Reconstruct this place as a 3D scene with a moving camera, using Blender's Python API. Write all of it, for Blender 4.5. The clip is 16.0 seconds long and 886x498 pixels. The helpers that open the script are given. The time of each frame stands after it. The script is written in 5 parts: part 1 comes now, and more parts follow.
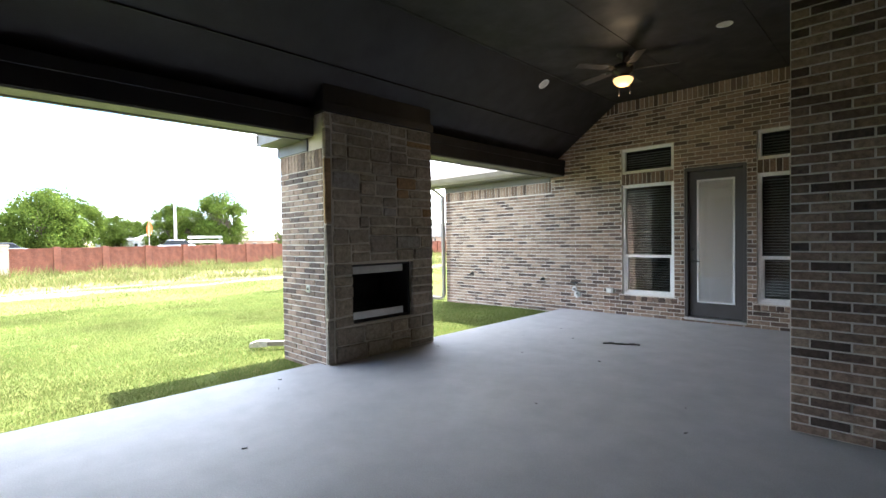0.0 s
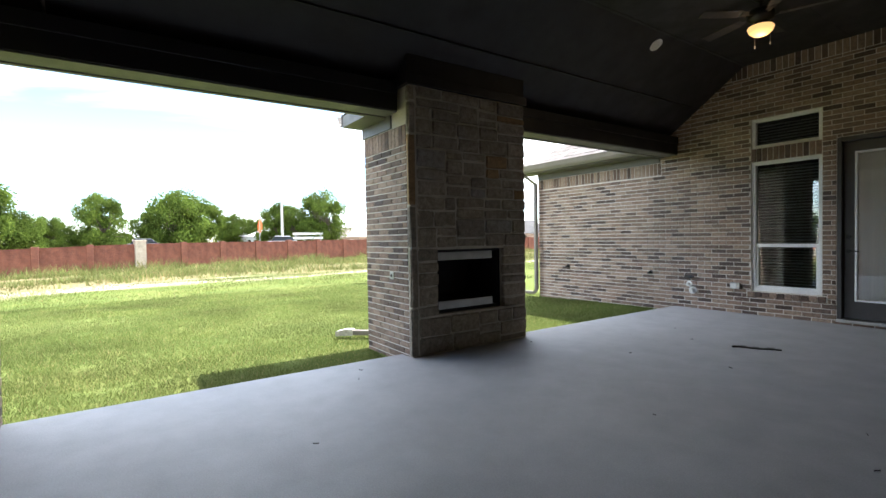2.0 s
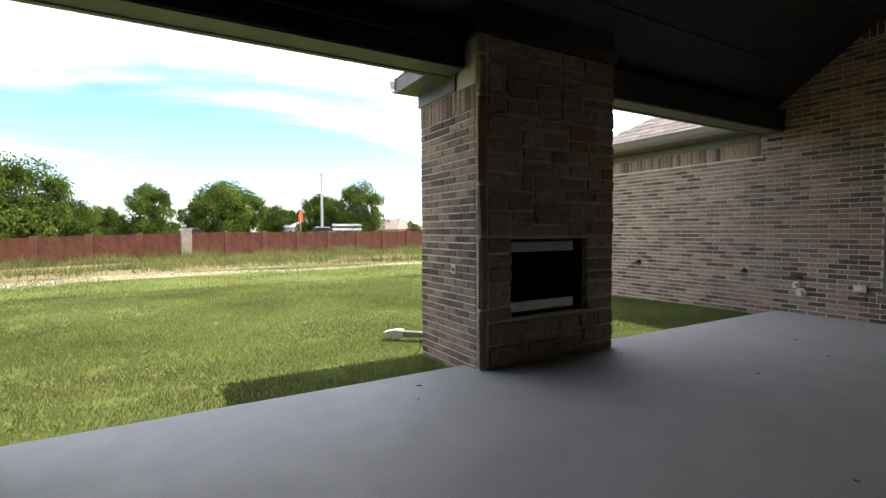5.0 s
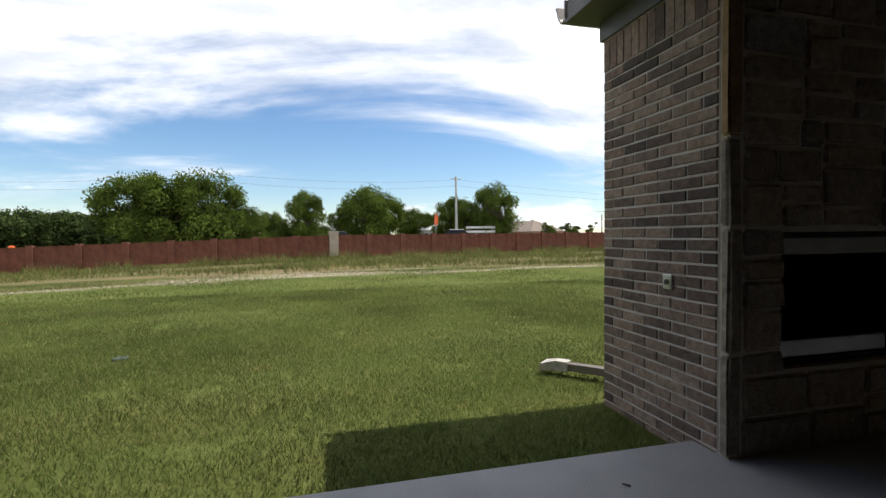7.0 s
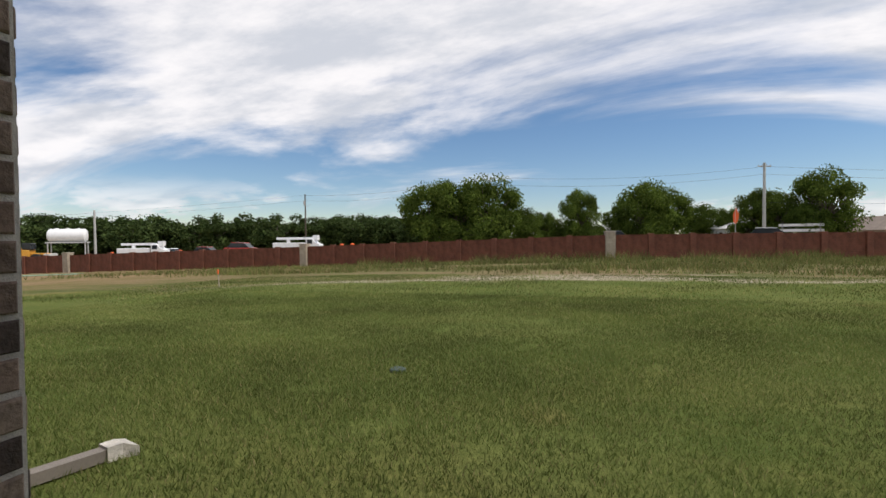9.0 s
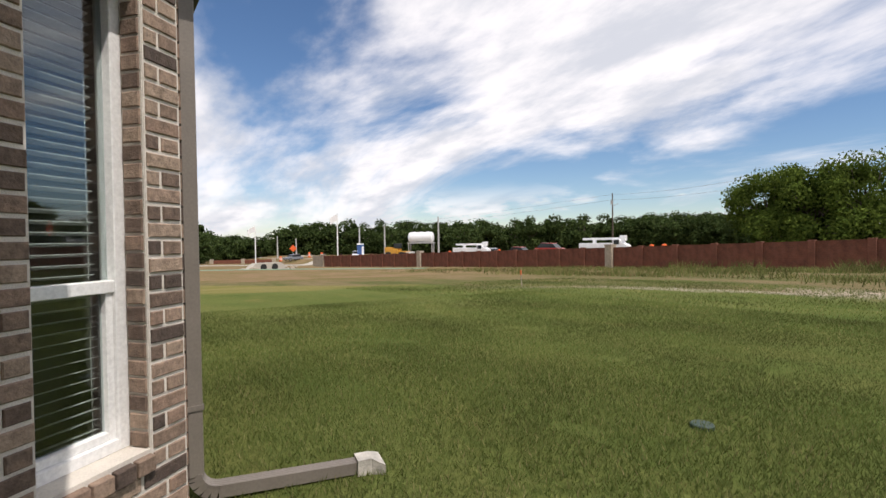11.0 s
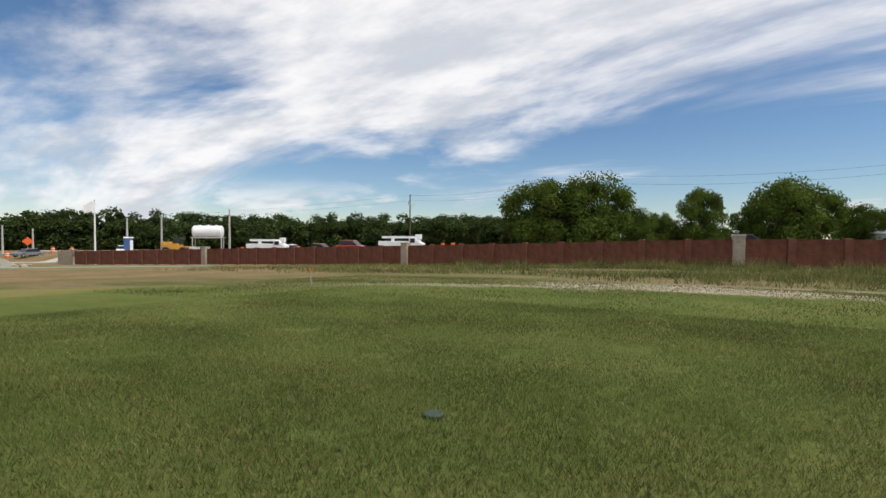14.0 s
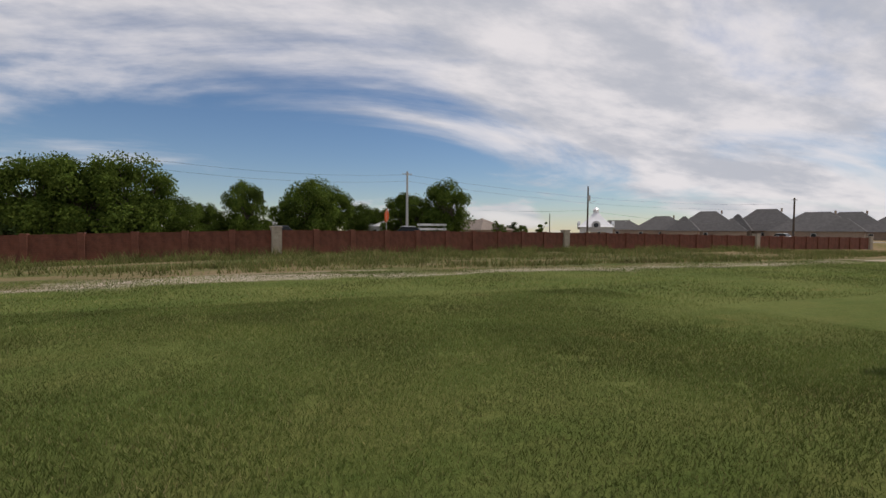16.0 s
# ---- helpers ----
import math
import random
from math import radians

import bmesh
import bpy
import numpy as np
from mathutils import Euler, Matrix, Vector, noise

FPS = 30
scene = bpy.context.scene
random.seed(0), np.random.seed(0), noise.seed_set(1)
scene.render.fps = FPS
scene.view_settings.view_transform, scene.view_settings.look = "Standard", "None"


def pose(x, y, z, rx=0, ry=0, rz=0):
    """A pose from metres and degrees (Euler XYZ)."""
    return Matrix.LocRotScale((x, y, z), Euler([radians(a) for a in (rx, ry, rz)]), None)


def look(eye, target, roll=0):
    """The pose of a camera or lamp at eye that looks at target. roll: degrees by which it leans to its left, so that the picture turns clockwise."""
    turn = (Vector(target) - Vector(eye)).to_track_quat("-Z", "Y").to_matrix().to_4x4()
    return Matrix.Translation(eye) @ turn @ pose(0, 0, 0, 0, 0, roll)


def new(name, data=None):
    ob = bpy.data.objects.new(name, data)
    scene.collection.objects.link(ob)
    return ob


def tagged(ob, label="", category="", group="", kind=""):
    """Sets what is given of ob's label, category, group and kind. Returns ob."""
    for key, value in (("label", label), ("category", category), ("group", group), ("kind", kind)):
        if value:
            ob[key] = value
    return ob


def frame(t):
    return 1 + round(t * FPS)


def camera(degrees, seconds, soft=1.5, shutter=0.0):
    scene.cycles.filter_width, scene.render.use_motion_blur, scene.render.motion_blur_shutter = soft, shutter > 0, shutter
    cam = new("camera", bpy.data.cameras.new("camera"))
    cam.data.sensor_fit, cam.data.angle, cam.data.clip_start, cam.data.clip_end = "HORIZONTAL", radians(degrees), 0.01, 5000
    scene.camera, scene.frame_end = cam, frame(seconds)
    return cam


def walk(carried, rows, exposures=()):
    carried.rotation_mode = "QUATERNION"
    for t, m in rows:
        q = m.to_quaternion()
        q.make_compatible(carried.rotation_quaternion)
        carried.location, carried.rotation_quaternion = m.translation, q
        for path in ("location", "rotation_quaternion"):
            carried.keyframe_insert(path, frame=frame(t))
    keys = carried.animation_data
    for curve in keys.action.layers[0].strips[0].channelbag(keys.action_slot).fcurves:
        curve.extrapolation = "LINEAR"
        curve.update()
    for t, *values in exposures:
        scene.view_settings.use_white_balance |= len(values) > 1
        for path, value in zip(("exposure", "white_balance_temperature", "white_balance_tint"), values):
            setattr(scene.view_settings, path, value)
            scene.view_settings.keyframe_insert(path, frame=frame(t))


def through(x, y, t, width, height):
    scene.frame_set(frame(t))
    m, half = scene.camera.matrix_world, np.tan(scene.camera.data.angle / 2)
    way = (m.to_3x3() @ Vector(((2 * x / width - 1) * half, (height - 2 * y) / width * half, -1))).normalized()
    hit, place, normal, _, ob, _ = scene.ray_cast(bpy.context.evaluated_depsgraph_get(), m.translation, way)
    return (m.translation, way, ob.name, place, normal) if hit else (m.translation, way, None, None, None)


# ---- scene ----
cam = camera(86.2, 16.0)
PATH = [
    (0, (-0.275, 0.38, 1.409), (-1.676, 1.807, 1.365), -0.9),
    (0.5, (-0.335, 0.382, 1.35), (-1.793, 1.751, 1.306), -0.9),
    (1, (-0.426, 0.462, 1.316), (-1.953, 1.753, 1.269), -1.0),
    (1.5, (-0.546, 0.635, 1.282), (-2.147, 1.832, 1.233), -1.1),
    (2, (-0.663, 0.72, 1.257), (-2.307, 1.856, 1.207), -1.0),
    (2.5, (-0.715, 0.704, 1.253), (-2.369, 1.827, 1.205), -0.9),
    (3, (-0.787, 0.742, 1.25), (-2.445, 1.86, 1.193), -0.9),
    (3.2, (-0.841, 0.774, 1.24), (-2.504, 1.885, 1.188), -0.9),
    (5.3, (-1.796, 1.039, 1.179), (-3.544, 2.007, 1.104), -0.4),
    (5.5, (-1.937, 1.106, 1.155), (-3.704, 2.039, 1.086), -0.5),
    (6, (-2.265, 1.219, 1.149), (-4.097, 2.019, 1.084), -0.6),
    (6.5, (-2.624, 1.289, 1.151), (-4.5, 1.98, 1.085), -0.6),
    (7, (-3.004, 1.318, 1.127), (-4.94, 1.813, 1.065), -0.6),
    (7.5, (-3.369, 1.274, 1.104), (-5.361, 1.44, 1.051), -0.7),
    (8, (-3.774, 1.205, 1.11), (-5.771, 1.109, 1.059), -0.8),
    (8.5, (-4.17, 1.121, 1.096), (-6.137, 0.763, 1.05), -0.8),
    (9, (-4.56, 0.986, 1.083), (-6.465, 0.382, 1.034), -0.6),
    (9.5, (-4.84, 0.902, 1.08), (-6.637, 0.024, 1.047), -0.6),
    (10, (-5.065, 0.79, 1.09), (-6.633, -0.451, 1.061), -0.9),
    (12.5, (-5.466, 0.887, 1.179), (-6.514, -0.817, 1.151), -0.4),
    (13, (-5.585, 0.988, 1.179), (-6.692, -0.68, 1.143), -0.3),
    (13.5, (-5.653, 1.011, 1.172), (-7.04, -0.43, 1.13), -0.3),
    (14, (-5.645, 1.034, 1.156), (-7.375, 0.03, 1.107), 0.3),
    (14.5, (-5.582, 1.138, 1.171), (-7.499, 0.572, 1.112), 0.9),
    (15, (-5.587, 1.19, 1.16), (-7.585, 1.131, 1.109), 1.1),
    (15.5, (-5.617, 1.2, 1.16), (-7.582, 1.572, 1.1), 0.8),
    (16, (-5.647, 1.21, 1.15), (-7.513, 1.926, 1.076), 0.5),
]
EXPOSURES = [(0, 2.75, 6050, 10), (1, 2.45, 6050, 10), (2, 2.0, 6100, 9), (3.2, 1.65, 6250, 8), (5.5, 0.95, 6600, 12), (6, 0.65, 6600, 12), (7, 0.0, 6500, 11), (8, -0.5, 6400, 10), (10, -0.42, 6700, 15), (12.5, -0.25, 6500, 13), (13, -0.33, 6500, 12), (14, -0.5, 6500, 11), (15, -0.6, 6500, 13), (16, -0.88, 6600, 15)]
walk(cam, [(t, look(eye, target, roll)) for t, eye, target, roll in PATH], EXPOSURES)

# ---- light ----
SUN = Vector((-0.2, 1.69, 2.83)).normalized()
sun_data = bpy.data.lights.new("sun", "SUN")
sun_data.energy, sun_data.angle, sun_data.color = 4.6, radians(0.53), (1.0, 0.95, 0.87)
sun_lamp = new("sun", sun_data)
sun_lamp.matrix_world = look(SUN * 60, (0, 0, 0))

world = bpy.data.worlds.new("sky")
scene.world = world
world.use_nodes = True
wt = world.node_tree
wt.nodes.clear()


def wn(kind, **kw):
    n = wt.nodes.new(kind)
    for k, v in kw.items():
        n.inputs[k].default_value = v
    return n


def wmath(op, a, b=None):
    n = wt.nodes.new("ShaderNodeMath")
    n.operation = op
    for i, v in enumerate((a, b)):
        if v is None:
            continue
        if isinstance(v, (int, float)):
            n.inputs[i].default_value = v
        else:
            wt.links.new(v, n.inputs[i])
    return n.outputs[0]


sky = wt.nodes.new("ShaderNodeTexSky")
sky.sky_type, sky.sun_disc = "NISHITA", False
sky.sun_elevation, sky.sun_rotation = math.asin(SUN.z), math.atan2(SUN.x, SUN.y)
sky.dust_density, sky.ozone_density, sky.air_density = 0.1, 4.0, 1.0
co = wt.nodes.new("ShaderNodeTexCoord")
sep = wt.nodes.new("ShaderNodeSeparateXYZ")
wt.links.new(co.outputs["Generated"], sep.inputs[0])
up = wmath("ADD", wmath("MAXIMUM", sep.outputs[2], 0.0), 0.2)
flat = wt.nodes.new("ShaderNodeCombineXYZ")
wt.links.new(wmath("DIVIDE", sep.outputs[0], up), flat.inputs[0])
wt.links.new(wmath("DIVIDE", sep.outputs[1], up), flat.inputs[1])
big = wn("ShaderNodeTexNoise", Scale=0.8, Detail=10.0, Roughness=0.56, Distortion=0.5)
mp = wt.nodes.new("ShaderNodeMapping")
mp.inputs["Location"].default_value = (3.1, 0.6, 0.0)
mp.inputs["Rotation"].default_value = (0, 0, 0.25)
mp.inputs["Scale"].default_value = (1.0, 0.5, 1.0)
wt.links.new(flat.outputs[0], mp.inputs[0])
wt.links.new(mp.outputs[0], big.inputs["Vector"])
cover = wn("ShaderNodeMapRange", **{"From Min": 0.44, "From Max": 0.6})
cover.interpolation_type = "SMOOTHSTEP"
reach = wn("ShaderNodeMapRange", **{"From Min": 1.7, "From Max": 3.3, "To Min": 0.085, "To Max": -0.13})
reach.interpolation_type = "SMOOTHSTEP"
wt.links.new(wmath("MULTIPLY", wmath("DIVIDE", sep.outputs[0], up), -1.0), reach.inputs[0])
wt.links.new(wmath("ADD", wmath("ADD", big.outputs["Fac"], reach.outputs[0]), wmath("MULTIPLY", sep.outputs[1], 0.08)), cover.inputs[0])
grey = wn("ShaderNodeTexNoise", Scale=2.6, Detail=8.0, Roughness=0.6)
wt.links.new(mp.outputs[0], grey.inputs["Vector"])
cloud = wt.nodes.new("ShaderNodeMix")
cloud.data_type = "RGBA"
shade = wn("ShaderNodeMapRange", **{"From Min": 0.36, "From Max": 0.62})
shade.interpolation_type = "SMOOTHSTEP"
wt.links.new(grey.outputs["Fac"], shade.inputs[0])
wt.links.new(shade.outputs[0], cloud.inputs[0])
cloud.inputs[6].default_value = (6.6, 7.0, 7.6, 1)
cloud.inputs[7].default_value = (10.4, 10.3, 10.3, 1)
both = wt.nodes.new("ShaderNodeMix")
both.data_type = "RGBA"
# low puffs of cumulus along the horizon
stretch = wt.nodes.new("ShaderNodeMapping")
stretch.inputs["Scale"].default_value = (4.5, 4.5, 15.0)
wt.links.new(co.outputs["Generated"], stretch.inputs[0])
puff = wn("ShaderNodeTexNoise", Scale=1.0, Detail=7.0, Roughness=0.55)
wt.links.new(stretch.outputs[0], puff.inputs["Vector"])
puffs = wn("ShaderNodeMapRange", **{"From Min": 0.5, "From Max": 0.6})
puffs.interpolation_type = "SMOOTHSTEP"
wt.links.new(puff.outputs["Fac"], puffs.inputs[0])
low = wn("ShaderNodeMapRange", **{"From Min": 0.05, "From Max": 0.13, "To Min": 0.75, "To Max": 0.0})
low.interpolation_type = "SMOOTHSTEP"
wt.links.new(sep.outputs[2], low.inputs[0])
wt.links.new(wmath("MAXIMUM", wmath("MULTIPLY", cover.outputs[0], 0.96), wmath("MULTIPLY", puffs.outputs[0], low.outputs[0])), both.inputs[0])
rich = wn("ShaderNodeHueSaturation", Saturation=1.1, Value=1.05)
wt.links.new(sky.outputs[0], rich.inputs["Color"])
wt.links.new(rich.outputs[0], both.inputs[6])
wt.links.new(cloud.outputs[2], both.inputs[7])
bg = wt.nodes.new("ShaderNodeBackground")
bg.inputs[1].default_value = 0.135
wt.links.new(both.outputs[2], bg.inputs[0])
wo = wt.nodes.new("ShaderNodeOutputWorld")
wt.links.new(bg.outputs[0], wo.inputs[0])


# ---- materials ----
def surface(name, base, rough=0.8, metal=0.0, vary=0.25, scale=6.0, fine=60.0, bump=0.15, hue=None, patch=0.0, patch_scale=0.6, pieces=0.0, tones=None, coords="Object"):
    """A painted, stone or soil surface: a base colour, stains and grain at two scales, relief; pieces or tones vary it brick by brick."""
    m = bpy.data.materials.new(name)
    m.use_nodes = True
    t = m.node_tree
    n, l = t.nodes, t.links
    b = n["Principled BSDF"]
    b.inputs["Roughness"].default_value, b.inputs["Metallic"].default_value = rough, metal
    c = n.new("ShaderNodeTexCoord")
    if coords == "World":
        g = n.new("ShaderNodeNewGeometry")
        where = g.outputs["Position"]
    else:
        where = c.outputs[coords]

    def noise_at(s, detail=4.0, r=0.6):
        k = n.new("ShaderNodeTexNoise")
        k.inputs["Scale"].default_value, k.inputs["Detail"].default_value, k.inputs["Roughness"].default_value = s, detail, r
        l.new(where, k.inputs["Vector"])
        return k.outputs["Fac"]

    def mix(fac, a, bb, kind="MIX"):
        k = n.new("ShaderNodeMix")
        k.data_type, k.blend_type = "RGBA", kind
        for i, v in ((0, fac), (6, a), (7, bb)):
            if hasattr(v, "is_linked"):
                l.new(v, k.inputs[i])
            elif isinstance(v, (int, float)):
                k.inputs[i].default_value = v
            else:
                k.inputs[i].default_value = (*v[:3], 1)
        return k.outputs[2]

    def ramp(v, lo, hi, a=0.0, bb=1.0):
        k = n.new("ShaderNodeMapRange")
        l.new(v, k.inputs[0])
        for i, q in enumerate((lo, hi, a, bb)):
            k.inputs[i + 1].default_value = q
        return k.outputs[0]

    dark = tuple(v * (1 - vary) for v in base)
    light = tuple(min(1, v * (1 + vary)) for v in (hue or base))
    col = mix(ramp(noise_at(scale), 0.3, 0.7), dark, light)
    if tones or pieces:
        oi, ge = n.new("ShaderNodeObjectInfo"), n.new("ShaderNodeNewGeometry")
        add = n.new("ShaderNodeMath")
        add.operation = "ADD"
        l.new(oi.outputs["Random"], add.inputs[0])
        l.new(ge.outputs["Random Per Island"], add.inputs[1])
        fr = n.new("ShaderNodeMath")
        fr.operation = "FRACT"
        l.new(add.outputs[0], fr.inputs[0])
        rnd = fr.outputs[0]
        if tones:
            cr = n.new("ShaderNodeValToRGB")
            cr.color_ramp.interpolation = "CONSTANT"
            els = cr.color_ramp.elements
            els[0].position, els[0].color = 0.0, (*tones[0][1], 1)
            els[1].position, els[1].color = tones[1][0], (*tones[1][1], 1)
            for p, cc in tones[2:]:
                e = els.new(p)
                e.color = (*cc, 1)
            l.new(rnd, cr.inputs[0])
            col = mix(0.85, col, cr.outputs[0])
            k = ramp(noise_at(scale * 3, 6.0, 0.7), 0.3, 0.72, 0.5, 1.36)
            col = mix(1.0, col, k, "MULTIPLY")
        else:
            col = mix(1.0, col, ramp(rnd, 0, 1, 1 - pieces, 1 + pieces), "MULTIPLY")
    if patch:
        col = mix(ramp(noise_at(patch_scale, 6.0, 0.65), 0.48, 0.7, 0.0, patch), col, tuple(v * 0.55 for v in base))
    grain = noise_at(fine, 3.0)
    col = mix(1.0, col, ramp(grain, 0.25, 0.75, 0.86, 1.12), "MULTIPLY")
    l.new(col, b.inputs["Base Color"])
    l.new(ramp(noise_at(scale * 1.7), 0.3, 0.7, max(0, rough - 0.1), min(1, rough + 0.1)), b.inputs["Roughness"])
    if bump:
        bp = n.new("ShaderNodeBump")
        bp.inputs["Strength"].default_value, bp.inputs["Distance"].default_value = bump, 0.01
        l.new(grain, bp.inputs["Height"])
        l.new(bp.outputs[0], b.inputs["Normal"])
    return m


BRICK_TONES = [(0, (0.35, 0.245, 0.18)), (0.2, (0.24, 0.165, 0.12)), (0.36, (0.39, 0.285, 0.21)), (0.54, (0.16, 0.107, 0.08)), (0.72, (0.30, 0.20, 0.145)), (0.86, (0.08, 0.054, 0.043))]
M_BRICK = surface("brown_brick", (0.19, 0.15, 0.12), 0.85, vary=0.3, scale=9, fine=90, bump=0.5, tones=BRICK_TONES, coords="World")
M_MORTAR = surface("mortar", (0.68, 0.63, 0.56), 0.95, vary=0.12, scale=5, fine=150, bump=0.4)
STONE_TONES = [(0, (0.40, 0.33, 0.235)), (0.25, (0.33, 0.275, 0.205)), (0.45, (0.44, 0.36, 0.265)), (0.65, (0.29, 0.245, 0.19)), (0.88, (0.36, 0.215, 0.09)), (0.95, (0.34, 0.31, 0.27))]
M_STONE = surface("limestone", (0.35, 0.30, 0.235), 0.9, vary=0.25, scale=7, fine=70, bump=0.8, tones=STONE_TONES, coords="World")
M_GROUT = surface("stone_mortar", (0.56, 0.50, 0.40), 0.95, vary=0.15, scale=6, fine=120, bump=0.5)
M_CONCRETE = surface("patio_concrete", (0.40, 0.40, 0.405), 0.68, vary=0.08, scale=3.0, fine=110, bump=0.2, patch=0.1, patch_scale=2.6)
M_CEIL = surface("dark_ceiling_paint", (0.024, 0.0215, 0.022), 0.6, vary=0.12, scale=2, fine=80, bump=0.08)
M_BEAM = surface("black_brown_beam_paint", (0.015, 0.014, 0.015), 0.5, vary=0.12, scale=3, fine=60, bump=0.05)
M_TRIM = surface("olive_grey_trim_paint", (0.125, 0.122, 0.112), 0.55, vary=0.08, scale=3, fine=60, bump=0.05)
# dark paint of the mantel trim; on the bay eave it stands for shade
M_DARKTRIM = surface("dark_trim_and_eave_shade", (0.018, 0.016, 0.016), 0.5, vary=0.1, scale=3, fine=60, bump=0.05)
M_GUTTER = surface("bronze_gutter_metal", (0.20, 0.175, 0.15), 0.45, vary=0.08, scale=4, fine=80, bump=0.03)
M_WHITE = surface("white_vinyl", (0.80, 0.80, 0.79), 0.4, vary=0.03, scale=4, fine=60, bump=0.02)
M_BLIND = surface("white_blind", (0.50, 0.50, 0.48), 0.55, vary=0.04, scale=4, fine=60, bump=0.02)
M_DOOR = surface("grey_brown_door_paint", (0.06, 0.056, 0.055), 0.45, vary=0.08, scale=3, fine=60, bump=0.04)
M_BLACK = surface("black_iron", (0.02, 0.02, 0.02), 0.45, vary=0.2, scale=8, fine=90, bump=0.05)
M_STEEL = surface("brushed_steel", (0.55, 0.55, 0.53), 0.38, metal=1.0, vary=0.1, scale=5, fine=120, bump=0.05)
# near-black for the firebox metal and for the shade inside the culvert pipes
M_NEARBLACK = surface("near_black", (0.012, 0.012, 0.012), 0.6, vary=0.3, scale=6, fine=90, bump=0.1)
M_SHINGLE = surface("grey_brown_shingle", (0.17, 0.145, 0.13), 0.9, vary=0.25, scale=8, fine=120, bump=0.6, pieces=0.25)
M_FENCE = surface("red_brown_fence", (0.15, 0.052, 0.030), 0.85, vary=0.3, scale=1.5, fine=12, bump=0.6, patch=0.3, patch_scale=0.8)
M_PILLAR = surface("tan_stone_pillar", (0.36, 0.31, 0.24), 0.9, vary=0.25, scale=4, fine=20, bump=0.6)
# dark tone that carries the dimness of the unlit rooms behind the glass
M_ROOM = surface("room_dimness", (0.10, 0.095, 0.09), 0.8, vary=0.1, scale=2)
M_PLASTIC = surface("white_plastic", (0.72, 0.72, 0.70), 0.4, vary=0.06, scale=8, fine=60, bump=0.03)
M_BLADE = surface("fan_blade_wood", (0.035, 0.028, 0.024), 0.4, vary=0.2, scale=10, fine=60, bump=0.05)


def ground_material():
    m = bpy.data.materials.new("turf_and_soil")
    m.use_nodes = True
    t = m.node_tree
    n, l = t.nodes, t.links
    b = n["Principled BSDF"]
    b.inputs["Roughness"].default_value, b.inputs["Specular IOR Level"].default_value = 0.95, 0.03
    g = n.new("ShaderNodeNewGeometry")
    s = n.new("ShaderNodeSeparateXYZ")
    l.new(g.outputs["Position"], s.inputs[0])

    def math_node(op, a, bb):
        k = n.new("ShaderNodeMath")
        k.operation = op
        for i, v in enumerate((a, bb)):
            if isinstance(v, (int, float)):
                k.inputs[i].default_value = v
            else:
                l.new(v, k.inputs[i])
        return k.outputs[0]

    def noise_at(sc, d=5.0, r=0.6, stretch=None):
        k = n.new("ShaderNodeTexNoise")
        k.inputs["Scale"].default_value, k.inputs["Detail"].default_value, k.inputs["Roughness"].default_value = sc, d, r
        if stretch:
            q = n.new("ShaderNodeMapping")
            q.inputs["Scale"].default_value = stretch
            q.inputs["Rotation"].default_value = (0, 0, 0.12)
            l.new(g.outputs["Position"], q.inputs[0])
            l.new(q.outputs[0], k.inputs["Vector"])
        else:
            l.new(g.outputs["Position"], k.inputs["Vector"])
        return k.outputs["Fac"]

    def ramp(v, lo, hi, a=0.0, bb=1.0):
        k = n.new("ShaderNodeMapRange")
        l.new(v, k.inputs[0])
        for i, q in enumerate((lo, hi, a, bb)):
            k.inputs[i + 1].default_value = q
        return k.outputs[0]

    def mix(fac, a, bb, kind="MIX"):
        k = n.new("ShaderNodeMix")
        k.data_type, k.blend_type = "RGBA", kind
        for i, v in ((0, fac), (6, a), (7, bb)):
            if hasattr(v, "is_linked"):
                l.new(v, k.inputs[i])
            elif isinstance(v, (int, float)):
                k.inputs[i].default_value = v
            else:
                k.inputs[i].default_value = (*v, 1)
        return k.outputs[2]

    lawn = mix(ramp(noise_at(0.35), 0.35, 0.65), (0.088, 0.122, 0.03), (0.15, 0.17, 0.052))
    lawn = mix(ramp(noise_at(1.3, 6, 0.7, (1.0, 0.35, 1.0)), 0.42, 0.68, 0, 0.6), lawn, (0.175, 0.165, 0.055))
    lawn = mix(ramp(noise_at(9.0, 4, 0.7), 0.35, 0.7, 0, 0.5), lawn, (0.065, 0.095, 0.02))
    lawn = mix(ramp(noise_at(0.8, 3, 0.5), 0.66, 0.74, 0, 0.6), lawn, (0.20, 0.165, 0.06))
    dry = mix(ramp(noise_at(0.45, 6, 0.7, (0.35, 1.0, 1.0)), 0.35, 0.65), (0.25, 0.205, 0.085), (0.17, 0.165, 0.05))
    lawn = mix(ramp(math_node("ADD", s.outputs[1], ramp(noise_at(0.3, 3, 0.5), 0.3, 0.7, -0.8, 0.8)), -13.6, -14.6), lawn, dry)
    weeds = mix(ramp(noise_at(0.5, 6, 0.7, (1.0, 0.3, 1.0)), 0.4, 0.62), (0.20, 0.155, 0.085), (0.085, 0.105, 0.03))
    soil = mix(ramp(noise_at(0.3, 6, 0.7), 0.4, 0.62), (0.25, 0.17, 0.10), (0.16, 0.135, 0.055))
    sand = mix(ramp(noise_at(2.0, 6, 0.7), 0.3, 0.7), (0.34, 0.28, 0.20), (0.47, 0.41, 0.33))
    sand = mix(ramp(s.outputs[1], -6.0, -12.0), sand, weeds)
    wob = ramp(noise_at(0.22, 4, 0.6), 0.3, 0.7, -1.3, 1.3)
    # distance out from the house, along the lawn's curved edge
    south = math_node("MINIMUM", math_node("SUBTRACT", s.outputs[1], 4.0), 0.0)
